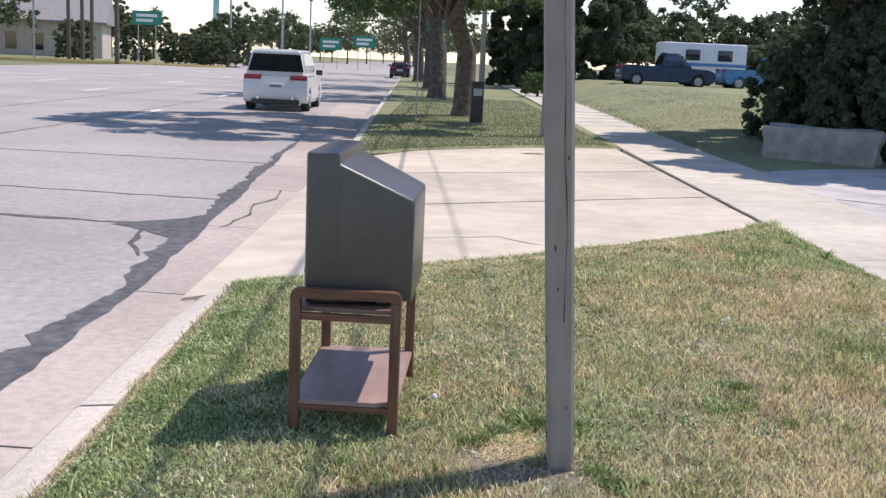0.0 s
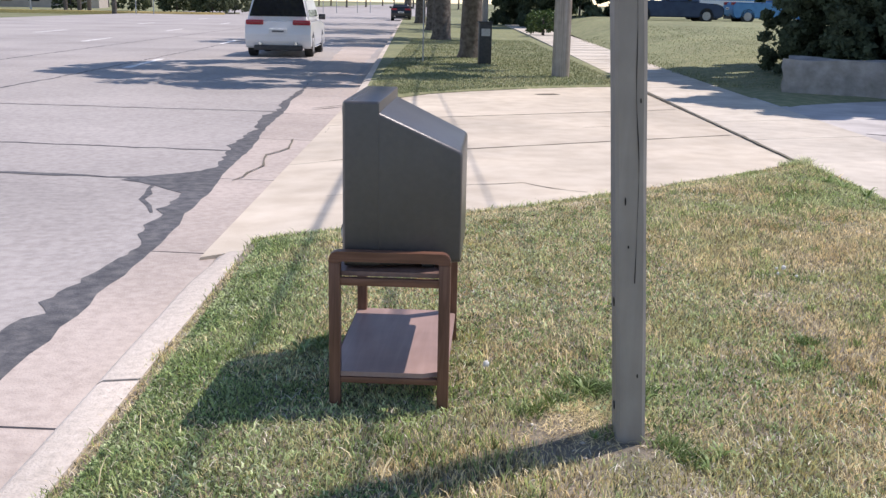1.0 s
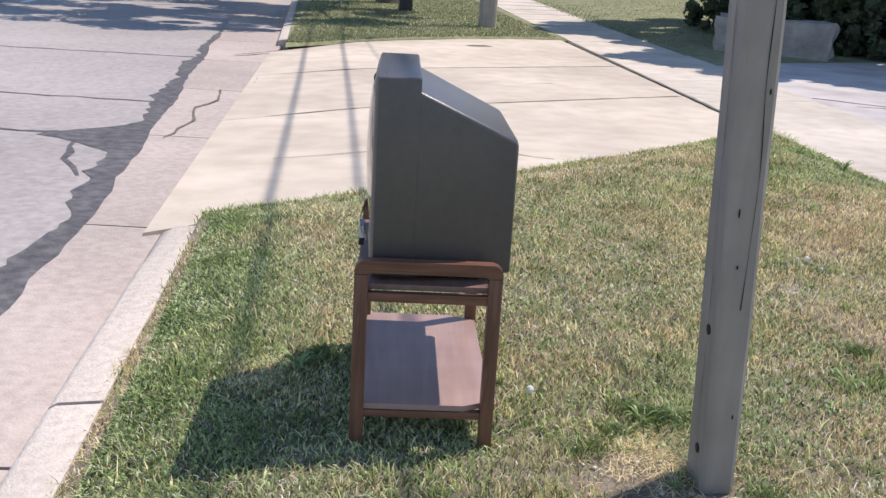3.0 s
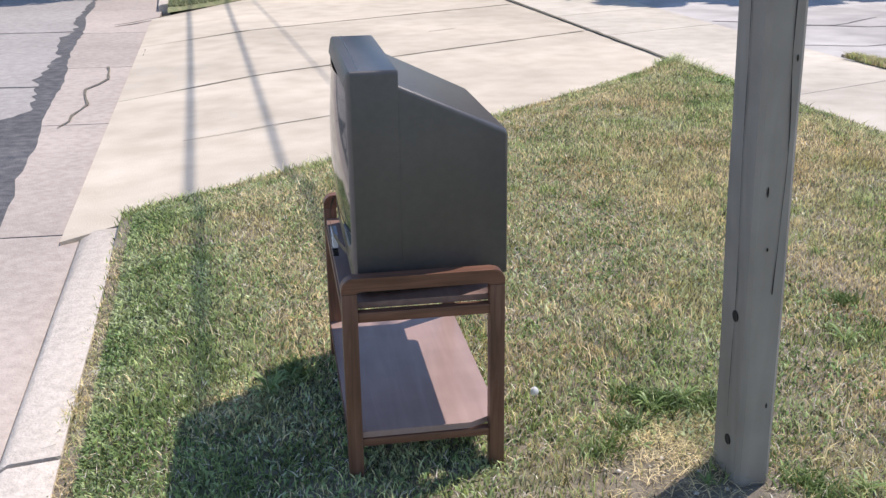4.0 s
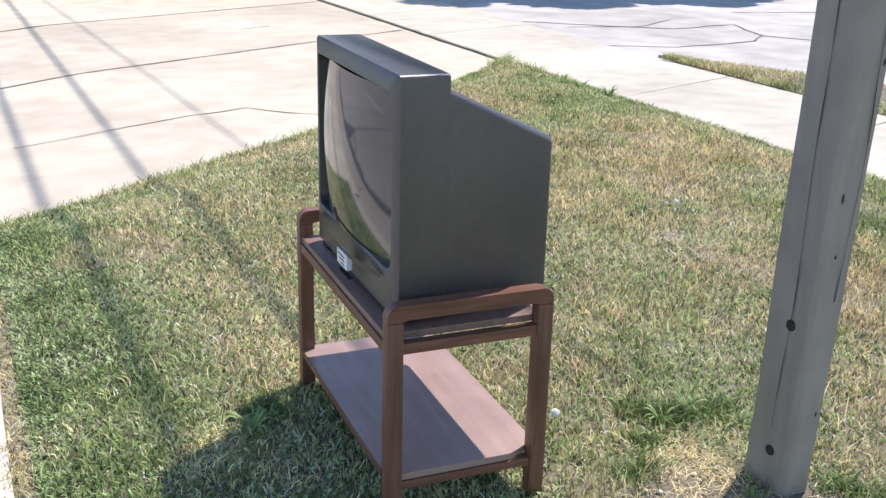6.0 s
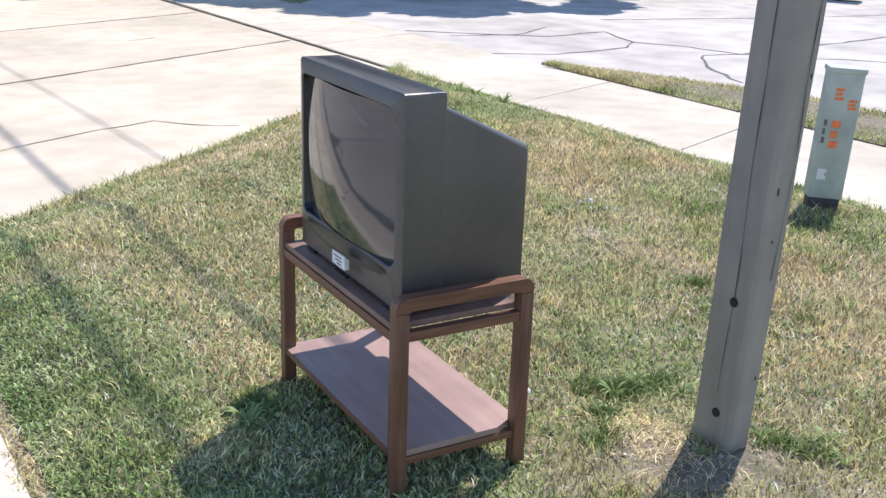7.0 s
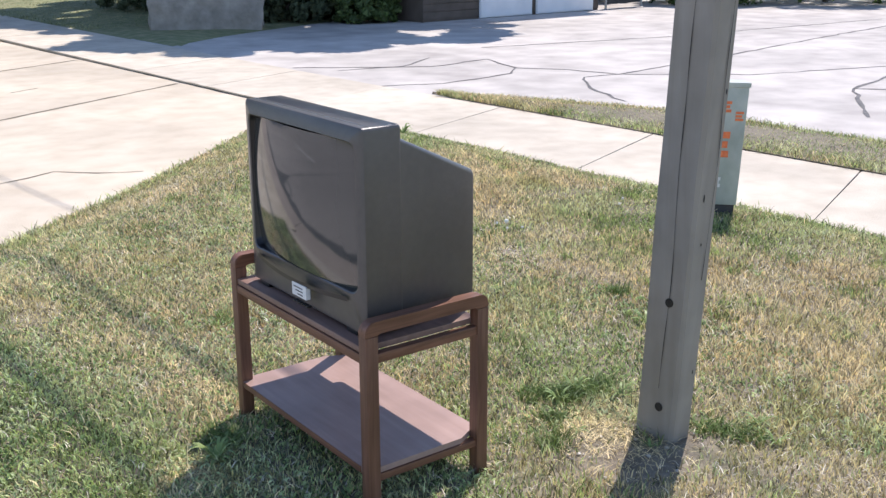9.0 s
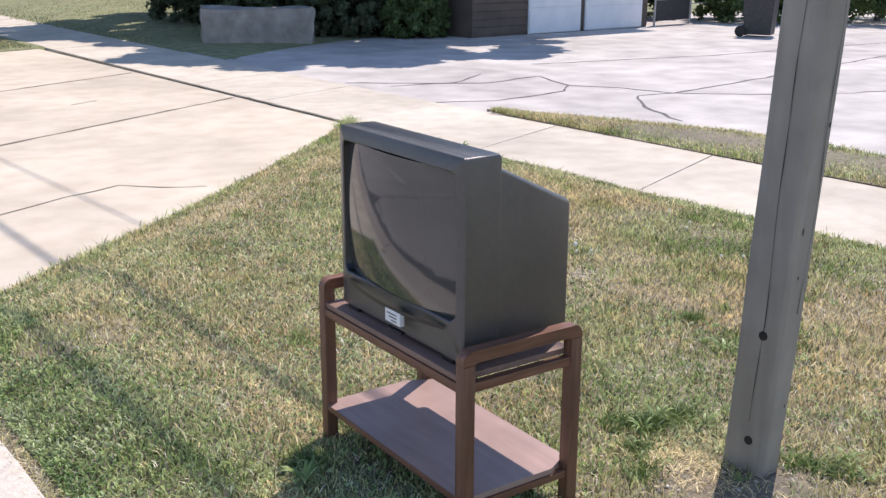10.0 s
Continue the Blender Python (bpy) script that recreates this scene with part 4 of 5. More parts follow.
# camper trailer behind the trucks
camper = thing("camper_trailer", "white camper trailer parked behind the trucks", "trailer", m=pose(14.2, 62.5, rise(17, 60)))
bm = bmesh.new()
box(bm, -1.2, 4, -1.2, 1.2, 0.5, 2.6, 0.12)
part("body", bm, DOORWHITE, camper)
for x in (0.2, 2.2):
    bm = bmesh.new()
    box(bm, x, x + 0.9, -1.23, -1.19, 1.55, 2.2, 0.02)
    part("window", bm, CARGLASS, camper)
for x in (0.7, 1.6):
    for s in (-1, 1):
        bm = bmesh.new()
        tube(bm, (x, s * 1.0, 0.36), (x, s * 1.2, 0.36), 0.38, 0.38, 18)
        part("wheel", bm, RUBBER, camper)
bm = bmesh.new()
box(bm, -1.22, 4.02, -1.215, -1.2, 1.2, 1.4)
part("stripe", bm, BLUETRIM, camper, "blue stripe")

# ---------------------------------------------------------------- the house with the garage
gar = thing("garage", "dark brown garage with two white roll doors", "garage", m=pose(11.6, 15.9, -0.02, 0, 0, 2))
bm = bmesh.new()
box(bm, 0.1, 5.9, 0, 6.5, 0, 2.75)
part("wall", bm, BRICKDARK, gar)
for i in range(16):
    bm = bmesh.new()
    box(bm, 0.1, 5.9, -0.018, 0.0, 0.06 + i * 0.168, 0.06 + i * 0.168 + 0.155, 0.004, 1)
    part("board", bm, BRICKDARK, gar)
for x0, x1 in ((1.75, 3.45), (3.6, 5.65)):
    door = None
    bm = bmesh.new()
    box(bm, x0, x1, -0.06, -0.02, 0.02, 2.25, 0.005, 1)
    door = part("door", bm, DOORWHITE, gar, "white sectional garage door")
    for j in range(4):
        bm = bmesh.new()
        box(bm, x0 + 0.02, x1 - 0.02, -0.075, -0.06, 0.04 + j * 0.555, 0.56 + j * 0.555, 0.008, 1)
        part("panel", bm, DOORWHITE, door)
bm = bmesh.new()
loft(bm, [[(x, -0.5, 2.7), (x, 3.25, 4.4), (x, 7.0, 2.7), (x, 7.0, 2.55), (x, -0.5, 2.55)] for x in (-0.3, 6.3)])
part("roof", bm, ROOF, gar)
house = thing("house", "dark brown house half hidden behind shrubs", "house", m=pose(14.5, 27.0, 0.3, 0, 0, 4))
bm = bmesh.new()
box(bm, 0, 14, 0, 9, -0.4, 3.2)
part("wall", bm, BRICKDARK, house)
bm = bmesh.new()
loft(bm, [[(x, -0.6, 3.1), (x, 4.5, 6.0), (x, 9.6, 3.1), (x, 9.6, 2.95), (x, -0.6, 2.95)] for x in (-0.6, 14.6)])
part("roof", bm, ROOF, house)
for x0 in (0.8, 3.6, 7.4, 10.5):
    bm = bmesh.new()
    box(bm, x0, x0 + 1.3, -0.06, 0.02, 1.1, 2.4, 0.01, 1)
    win = part("window", bm, DOORWHITE, house, "white framed window")
    for k in range(2):
        bm = bmesh.new()
        box(bm, x0 + 0.08 + 0.6 * k, x0 + 0.62 + 0.6 * k, -0.075, -0.062, 1.18, 2.32)
        part("pane", bm, CARGLASS, win)

# gate, banner, bin behind the lot
gate = thing("mesh_gate", "dark screened gate with a white banner", "gate", m=pose(17.9, 16.2, 0, 0, 0, 4))
for x in (0.0, 1.5, 3.1, 4.7):
    bm = bmesh.new()
    tube(bm, (x, 0, -0.1), (x, 0, 1.9), 0.03, 0.03, 8)
    part("gate_post", bm, STEEL, gate)
bm = bmesh.new()
box(bm, 0.05, 1.45, -0.01, 0.01, 0.1, 1.15)
part("screen_cloth", bm, DARKSTEEL, gate)
bm = bmesh.new()
box(bm, 0.05, 1.45, -0.03, -0.015, 0.62, 1.5)
ban = part("banner", bm, SIGNWHITE, gate, "white banner with a dark round emblem")
bm = bmesh.new()
bmesh.ops.create_circle(bm, cap_ends=True, segments=24, radius=0.2, matrix=Matrix.Translation((0.8, -0.032, 0.95)) @ pose(0, 0, 0, 90, 0, 0))
part("emblem", bm, INK, ban)
for zz in (0.5, 1.0, 1.5, 1.85):
    bm = bmesh.new()
    tube(bm, (1.5, 0, zz), (4.7, 0, zz), 0.015, 0.015, 6)
    part("rail", bm, STEEL, gate)
can = thing("wheeled_bin", "dark wheeled rubbish bin at the edge of the lot", "bin", m=pose(17.3, 12.6, -0.012, 0, 0, 25))
bm = bmesh.new()
loft(bm, [[(x * s, y * s, z) for x, y in ((-0.3, -0.35), (0.3, -0.35), (0.3, 0.35), (-0.3, 0.35))] for z, s in ((0.05, 0.82), (1.0, 1.0))])
part("body", bm, DARKSTEEL, can)
bm = bmesh.new()
box(bm, -0.33, 0.33, -0.4, 0.38, 1.0, 1.08, 0.02)
part("lid", bm, DARKSTEEL, can)
for s in (-1, 1):
    bm = bmesh.new()
    tube(bm, (s * 0.25, 0.36, 0.12), (s * 0.31, 0.36, 0.12), 0.12, 0.12, 16)
    part("wheel", bm, RUBBER, can)

# ---------------------------------------------------------------- across and down the street
bm = bmesh.new()
prism(bm, [(-110, 98), (-27, 112), (-25, 124), (-110, 126)], -0.4, 0.0)
med = solid("median_island", bm, EARTH, "grassy median with a yellow painted kerb", "median", kind="structure")
bm = bmesh.new()
prism(bm, [(-110, 96.6), (-27, 110.6), (-24.5, 113), (-27, 112), (-110, 98)], -0.4, 0.1)
part("yellow_kerb", bm, YELLOW, med)
bm = bmesh.new()
prism(bm, [(-400, 126), (-34, 126), (-34, 700), (-400, 700)], -0.4, -0.05)
solid("far_bank", bm, TURF, "green open ground across the street", "lawn", kind="structure")
b1 = thing("commercial_building", "low beige and brown shop with a grey roof", "building", m=pose(-63, 140, -0.05, 0, 0, 12) @ Matrix.Scale(1.4, 4))
bm = bmesh.new()
box(bm, 0, 11, 0, 9, 0, 3.6)
part("wall", bm, SIDING, b1)
bm = bmesh.new()
loft(bm, [[(x, -0.5, 3.5), (x, 4.5, 6.2), (x, 9.5, 3.5), (x, 9.5, 3.3), (x, -0.5, 3.3)] for x in (-0.5, 11.5)])
part("roof", bm, ROOF, b1)
bm = bmesh.new()
box(bm, -4, 0, 0.4, 6, 0, 3.2)
part("wing", bm, SIGNWHITE, b1)
bm = bmesh.new()
box(bm, -4.1, 0, 0.3, 0.42, 2.5, 3.25)
part("fascia", bm, BLUETRIM, b1)
for x in (-3.4, -1.4, 2.0, 4.5, 8.0):
    bm = bmesh.new()
    box(bm, x, x + 1.0, -0.06 + (0.4 if x < 0 else 0), 0.02 + (0.4 if x < 0 else 0), 0.6, 2.2)
    part("window", bm, CARGLASS, b1)


def street_sign(x, y, w_, h_, z, label, posts=2):
    s = thing("road_sign", label, "sign", "green road signs", m=pose(x, y, 0))
    for i in range(posts):
        bm = bmesh.new()
        px = 0 if posts == 1 else (-w_ * 0.3 if i == 0 else w_ * 0.3)
        tube(bm, (px, 0.05, -0.3), (px, 0.05, z + h_), 0.05, 0.05, 8)
        part("sign_post", bm, STEEL, s)
    bm = bmesh.new()
    box(bm, -w_ / 2, w_ / 2, -0.03, 0.0, z, z + h_, 0.02, 1)
    plate = part("panel", bm, SIGNGREEN, s)
    for k in range(2):
        bm = bmesh.new()
        box(bm, -w_ * 0.36, w_ * (0.36 - 0.15 * k), -0.036, -0.032, z + h_ * (0.58 - 0.36 * k), z + h_ * (0.78 - 0.36 * k))
        part("text_bar", bm, SIGNWHITE, plate)
    return s


street_sign(-31.0, 105, 3.0, 1.4, 4.0, "green guide sign with white bars on two posts, in the median")
street_sign(-0.9, 53, 1.1, 0.75, 3.3, "small green sign under the street trees", 1)
street_sign(-17.0, 150, 3.2, 1.7, 2.6, "far green overhead guide sign", 2)
street_sign(-12.5, 155, 3.2, 1.7, 3.2, "far green overhead guide sign", 2)
for i, (x, y, h, r) in enumerate(((-41.5, 112, 17, 0.22), (-40.0, 112, 17, 0.22), (-38.6, 111, 17, 0.22), (-35.0, 108, 17, 0.26), (-29.5, 140, 18, 0.16), (-22.5, 140, 15, 0.16), (-20.0, 150, 15, 0.15), (-44.5, 110, 11, 0.12), (-1.15, 26.2, 4.5, 0.022))):
    lp = thing("street_pole", "tall dark pole standing in the median" if i < 5 else "thin grey pole beside the street", "pole", "street poles", m=pose(x, y, 0))
    bm = bmesh.new()
    tube(bm, (0, 0, -0.3), (0, 0, h), r, r * 0.7, 10)
    part("shaft", bm, BARK if i < 4 else STEEL, lp)
    if 4 < i < 7:
        bm = bmesh.new()
        tube(bm, (0, 0, h - 0.2), (2.2, 0, h + 0.2), 0.05, 0.04, 8)
        part("arm", bm, STEEL, lp)
        bm = bmesh.new()
        box(bm, 2.0, 2.7, -0.12, 0.12, h + 0.1, h + 0.28, 0.03)
        part("lamp_head", bm, STEEL, lp)
tower = thing("water_tower", "pale blue and white bulb water tower on the skyline", "water tower", m=pose(-66, 300, 0))
bm = bmesh.new()
tube(bm, (0, 0, -0.3), (0, 0, 17.5), 1.3, 0.8, 16)
part("stem", bm, TEAL, tower)
bm = bmesh.new()
bmesh.ops.create_uvsphere(bm, u_segments=24, v_segments=14, radius=3.3, matrix=Matrix.Translation((0, 0, 19.5)) @ Matrix.Diagonal((1, 1, 0.85, 1)))
part("tank", bm, TEAL, tower)
rs_ = np.random.default_rng(77)
for i in range(26):
    if i < 11:
        x, y, h, rr = -75 + 5.0 * i + rs_.uniform(-1, 1), rs_.uniform(160, 210), rs_.uniform(7, 12), rs_.uniform(3.5, 6)
    elif i < 14:
        x, y, h, rr = (-66, -58, -72)[i - 11], (118, 130, 112)[i - 11], (12, 11, 13)[i - 11], 6.0
    else:
        x, y, h, rr = -52 + 6.0 * (i - 14) + rs_.uniform(-2, 2), rs_.uniform(260, 340), rs_.uniform(11, 17), rs_.uniform(6, 9)
        if -21 < x < -9:
            continue
    street_tree(x, y, h, 0.22, rr, h * 0.25, 100 + i, (0, 0), 4500, "distant leafy tree across the street", 0.42, HAZYLEAF)
for i, (x, y, h, rr) in enumerate(((16, 96, 8.5, 5.0), (24, 100, 10, 6.0), (32, 98, 9, 5.5), (20, 120, 10, 6.0), (41, 104, 11, 6.5), (28, 84, 6.0, 4.0), (50, 100, 12, 7.0))):
    street_tree(x, y, h, 0.25, rr, h * 0.2, 140 + i, (0, 0), 8000, "distant leafy tree behind the neighbouring lot", 0.42, HAZYLEAF)
for i, (x, y, h) in enumerate(((-19.5, 400, 15), (-13.0, 430, 14), (-25.0, 420, 17), (-7.0, 380, 15))):
    street_tree(x, y, h, 0.25, 6.5, h * 0.15, 180 + i, (0, 0), 4000, "distant leafy tree far down the street", 0.4, HAZYLEAF)
for i, (x, y) in enumerate(((-26.5, 116), (-25.0, 121), (-31.5, 120), (-43.0, 118), (-29.0, 122), (-37.0, 121))):
    evergreen("bush", x, y, 0, 2.4, 2.0, 3.6 + 1.2 * (i % 2), 80 + i, 9000, 0.2, HAZYLEAF, "rough green bushes in the median", "median bushes")

# ---------------------------------------------------------------- grass
grng = np.random.default_rng(5)


def wander(x, y, s, seed):
    """Smooth random field between about 0 and 1."""
    table = np.random.default_rng(seed).random((64, 64))
    out = np.zeros_like(x)
    for octave, weight in ((1.0, 0.65), (2.1, 0.35)):
        u, w_ = (x * 0.8 + y * 0.6) * s * 0.36 * octave + 19.3, (y * 0.8 - x * 0.6) * s * 0.36 * octave + 7.7
        i, j = np.floor(u).astype(int), np.floor(w_).astype(int)
        p, q = u - i, w_ - j
        p, q = p * p * (3 - 2 * p), q * q * (3 - 2 * q)
        c00, c10 = table[i % 64, j % 64], table[(i + 1) % 64, j % 64]
        c01, c11 = table[i % 64, (j + 1) % 64], table[(i + 1) % 64, (j + 1) % 64]
        out += weight * ((c00 * (1 - p) + c10 * p) * (1 - q) + (c01 * (1 - p) + c11 * p) * q)
    return out


def blades(x, y, z, height, width, bend):
    n = len(x)
    a = grng.uniform(0, 2 * math.pi, n)
    dx, dy = np.cos(a), np.sin(a)
    t = grng.uniform(0, 2 * math.pi, n)
    bx, by = np.cos(t) * bend * height, np.sin(t) * bend * height
    hw = width / 2
    p0 = np.stack([x - dx * hw, y - dy * hw, z - 0.005], 1)
    p1 = np.stack([x + dx * hw, y + dy * hw, z - 0.005], 1)
    m0 = np.stack([x - dx * hw * 0.8 + bx * 0.35, y - dy * hw * 0.8 + by * 0.35, z + height * 0.62], 1)
    m1 = np.stack([x + dx * hw * 0.8 + bx * 0.35, y + dy * hw * 0.8 + by * 0.35, z + height * 0.62], 1)
    tp = np.stack([x + bx, y + by, z + height], 1)
    v = np.stack([p0, p1, m0, m1, tp], 1).reshape(-1, 3)
    i = np.arange(n)[:, None] * 5
    f = np.concatenate([i + [0, 1, 3], i + [0, 3, 2], i + [2, 3, 4]], 1).reshape(-1, 3)
    return v, f


def lawn_z_np(x, y):
    e = 4.95 + 0.75 * x + 0.03 * x * x
    d = np.minimum(np.minimum((x - KERB_X) / 0.55, (e - y) / 0.9), (WALK_A - x) / 0.6)
    d = np.clip(d, 0, 1)
    return -0.005 + CROWN * d * d * (3 - 2 * d)


def sow(count, y0, y1, hmin, hmax, wmin, wmax, seed):
    x = grng.uniform(KERB_X - 0.02, WALK_A + 0.03, count)
    e = 4.95 + 0.75 * x + 0.03 * x * x + 0.03 + grng.normal(0, 0.015, count)
    y = y0 + (y1 - y0) * grng.random(count)
    ok = y < e
    x, y = x[ok], y[ok]
    # bare spots: by the post, a pale patch in the open, the strip along the kerb
    wob = 0.5 + wander(x, y, 14.0, 91)
    bare = 1.5 * np.exp(-(((x + 0.05) / 0.24) ** 2 + ((y - 0.16) / 0.24) ** 2)) * wob + 1.6 * np.exp(-(((x - 1.30) / 0.15) ** 2 + ((y - 2.02) / 0.14) ** 2)) * wob
    bare += 1.0 * np.exp(-(((x - 0.16) / 0.2) ** 2 + ((y - 0.45) / 0.13) ** 2)) * wob + 0.7 * np.exp(-(((x + 0.12) / 0.16) ** 2 + ((y - 0.62) / 0.12) ** 2)) * wob
    bare += 0.6 * np.exp(-(((x - 0.75) / 0.2) ** 2 + ((y - 0.1) / 0.15) ** 2)) * wob
    bare += 1.1 * np.exp(-(((x + 2.0) / 0.23) ** 2)) * (wander(x, y, 4.0, 9) > 0.28) + 0.6 * np.exp(-(((x - 0.13) / 0.13) ** 2 + ((y + 0.0) / 0.13) ** 2))
    bare += (0.9 * np.exp(-(((x + 1.30) / 0.10) ** 2 + ((y - 0.88) / 0.12) ** 2)) + 0.7 * np.exp(-(((x + 1.02 - 0.2 * (y - 1.2)) / 0.07) ** 2 + ((y - 1.5) / 0.45) ** 2))) * wob
    bare += 0.5 * np.exp(-(((x - 1.72) / 0.14) ** 2 + ((y - 2.10) / 0.12) ** 2))
    keep = grng.random(len(x)) > np.clip(bare, 0, 0.97)
    return x[keep], y[keep]


def lush(x, y):
    """How green the grass is: rank along the kerb, dry in the open middle."""
    g = 0.74 - 0.24 * np.clip((x + 1.3) / 1.0, 0, 1)
    for px, py, pr in ((-1.0, 2.0, 0.35), (-1.36, 0.72, 0.2), (-0.75, 2.9, 0.6), (-1.1, 3.7, 0.5), (0.8, 0.1, 0.25), (-1.9, 1.3, 0.2), (-0.78, 2.35, 0.25), (-0.98, 1.6, 0.2), (-1.04, 1.2, 0.16), (-1.3, 0.9, 0.18)):
        g = g - 0.35 * np.exp(-((x - px) ** 2 + (y - py) ** 2) / pr ** 2)
    g = g + 0.2 * np.clip((x - 2.7) / 0.7, 0, 1)
    return g + 0.7 * (wander(x, y, 2.6, 21) - 0.5) + 0.5 * (wander(x, y, 8.0, 22) - 0.5) + 0.3 * (wander(x, y, 19.0, 23) - 0.5)


x, y = sow(500000, -2.2, 8.2, 0, 0, 0, 0, 1)
g = lush(x, y) + grng.normal(0, 0.15, len(x))
green = g > 0.585
hgt = (0.010 + 0.026 * grng.random(len(x))) * (0.45 + 1.1 * wander(x, y, 5.0, 31))
hgt *= np.where(grng.random(len(x)) < 0.03, 2.0, 1.0)
wid = 0.0028 + 0.0036 * grng.random(len(x))
dist = np.hypot(x + 1.0, y + 1.5)
wid *= 1 + 0.10 * np.clip(dist - 2, 0, 8)
zz = lawn_z_np(x, y)
for nm, sel, mt, lb in (("green_grass", green, BLADE_GREEN, "green grass blades of the mown lawn"), ("dry_grass", ~green, BLADE_DRY, "straw-coloured dry grass blades of the lawn")):
    v, f = blades(x[sel], y[sel], zz[sel], hgt[sel], wid[sel], grng.uniform(0.2, 1.3, sel.sum()))
    spray(nm, v, f, mt, None, lb, "grass")
# clover and other small broad leaves, thickest near the kerb
n = 70000
cx = KERB_X + 0.08 + 3.0 * grng.random(n) ** 1.7
cy = -2.2 + 6.6 * grng.random(n)
ok = (cy < 4.9 + 0.75 * cx) & (wander(cx, cy, 3.0, 41) > 0.40)
cx, cy = cx[ok], cy[ok]
v, f = blades(cx, cy, lawn_z_np(cx, cy) + 0.012, 0.006 + 0.007 * grng.random(len(cx)), 0.007 + 0.006 * grng.random(len(cx)), 1.8)
spray("clover", v, f, CLOVER, None, "small broad clover leaves in the lawn", "clover")
# straw lying on the bare spots
n = 3000
cx = np.concatenate([grng.normal(0.08, 0.14, n), grng.normal(-1.30, 0.09, n // 2), grng.normal(-0.97, 0.07, n // 2), grng.normal(-0.03, 0.17, n // 3), grng.normal(1.5, 0.25, n // 2), KERB_X + 0.1 * grng.random(n)])
cy = np.concatenate([grng.normal(0.36, 0.13, n), grng.normal(0.88, 0.09, n // 2), grng.normal(1.45, 0.28, n // 2), grng.normal(0.16, 0.16, n // 3), grng.normal(2.0, 0.15, n // 2), -2 + 5 * grng.random(n)])
v, f = blades(cx, cy, lawn_z_np(cx, cy) + 0.006, 0.006 + 0.006 * grng.random(len(cx)), np.full(len(cx), 0.003), 5.0)
spray("straw", v, f, BLADE_DRY, None, "dead straw lying on bare soil", "straw")
# dead thatch scattered through the whole lawn
n = 60000
cx, cy = grng.uniform(KERB_X, WALK_A, n), -2.2 + 9.8 * grng.random(n)
ok = (cy < 4.9 + 0.75 * cx) & (wander(cx, cy, 4.0, 51) + grng.normal(0, 0.15, n) + 0.25 * (0.6 - lush(cx, cy)) > 0.5)
cx, cy = cx[ok], cy[ok]
v, f = blades(cx, cy, lawn_z_np(cx, cy) + 0.008 + 0.012 * grng.random(len(cx)), 0.004 + 0.008 * grng.random(len(cx)), 0.0025 + 0.002 * grng.random(len(cx)), 4.0)
spray("thatch", v, f, THATCH, None, "pale dead thatch lying in the lawn", "thatch")
# taller fringe along the edges of the lawn
n = 15000
s = grng.random(n)
ex = np.where(s < 0.5, KERB_X + 5.4 * grng.random(n), WALK_A - 0.03 + grng.normal(0, 0.05, n))
ey = np.where(s < 0.5, 4.95 + 0.75 * ex + 0.03 * ex * ex - 0.04 + grng.normal(0, 0.06, n), -3 + 10.7 * grng.random(n))
eh = 0.018 + 0.07 * grng.random(n) ** 3 * wander(ex, ey, 5.0, 61) + np.where((ex > 3.0) & (ey > 7.0), 0.05, 0)
ok = wander(ex, ey, 6.0, 62) + grng.normal(0, 0.12, n) > 0.40
ex, ey, eh = ex[ok], ey[ok], eh[ok]
v, f = blades(ex, ey, np.full(len(ex), -0.006), eh, 0.004 + 0.003 * grng.random(len(ex)), grng.uniform(0.4, 1.6, len(ex)))
spray("edge_grass", v, f, BLADE_GREEN, None, "longer grass fringe along the concrete", "grass")
# tufts of longer green grass standing in the dry lawn
cen = np.stack([grng.uniform(-1.7, 3.3, 260), grng.uniform(-1.2, 7.2, 260)], 1)
cen = np.concatenate([cen, np.array([[0.04, 0.51], [0.24, 0.42], [0.12, 0.46], [1.08, 0.85], [-1.2, 0.94], [-0.42, 0.0], [-0.38, -0.15], [0.5, -0.25], [0.42, -0.12], [0.95, 0.8], [-0.3, 0.3]])])
tx = np.repeat(cen[:, 0], 60)
ty = np.repeat(cen[:, 1], 60)
rad = np.repeat(grng.uniform(0.02, 0.07, len(cen)), 60)
tx, ty = tx + rad * grng.normal(0, 1, len(tx)), ty + rad * grng.normal(0, 1, len(ty))
ok = ty < 4.9 + 0.75 * tx
tx, ty = tx[ok], ty[ok]
v, f = blades(tx, ty, lawn_z_np(tx, ty), 0.02 + 0.04 * grng.random(len(tx)), 0.003 + 0.003 * grng.random(len(tx)), grng.uniform(0.3, 1.2, len(tx)))
spray("grass_tufts", v, f, BLADE_GREEN, None, "longer green tufts standing in the dry lawn", "grass")
# dark broad tufts beside the bare ground
dark = np.array([[-0.01, 0.62], [0.04, 0.58], [0.09, 0.54], [0.14, 0.52], [0.20, 0.48], [0.06, 0.50], [0.26, 0.52], [-0.10, 0.42], [0.29, -0.06], [0.32, -0.13], [0.27, 0.0], [1.17, 1.22], [-1.13, 1.10], [-1.10, 1.04], [-0.22, 0.30]])
tx, ty = np.repeat(dark[:, 0], 130), np.repeat(dark[:, 1], 130)
tx, ty = tx + grng.normal(0, 0.035, len(tx)), ty + grng.normal(0, 0.03, len(ty))
v, f = blades(tx, ty, lawn_z_np(tx, ty), 0.018 + 0.035 * grng.random(len(tx)), 0.004 + 0.005 * grng.random(len(tx)), grng.uniform(0.5, 1.7, len(tx)))
spray("dark_tufts", v, f, WEED, None, "dark green broad tufts beside bare ground", "grass")
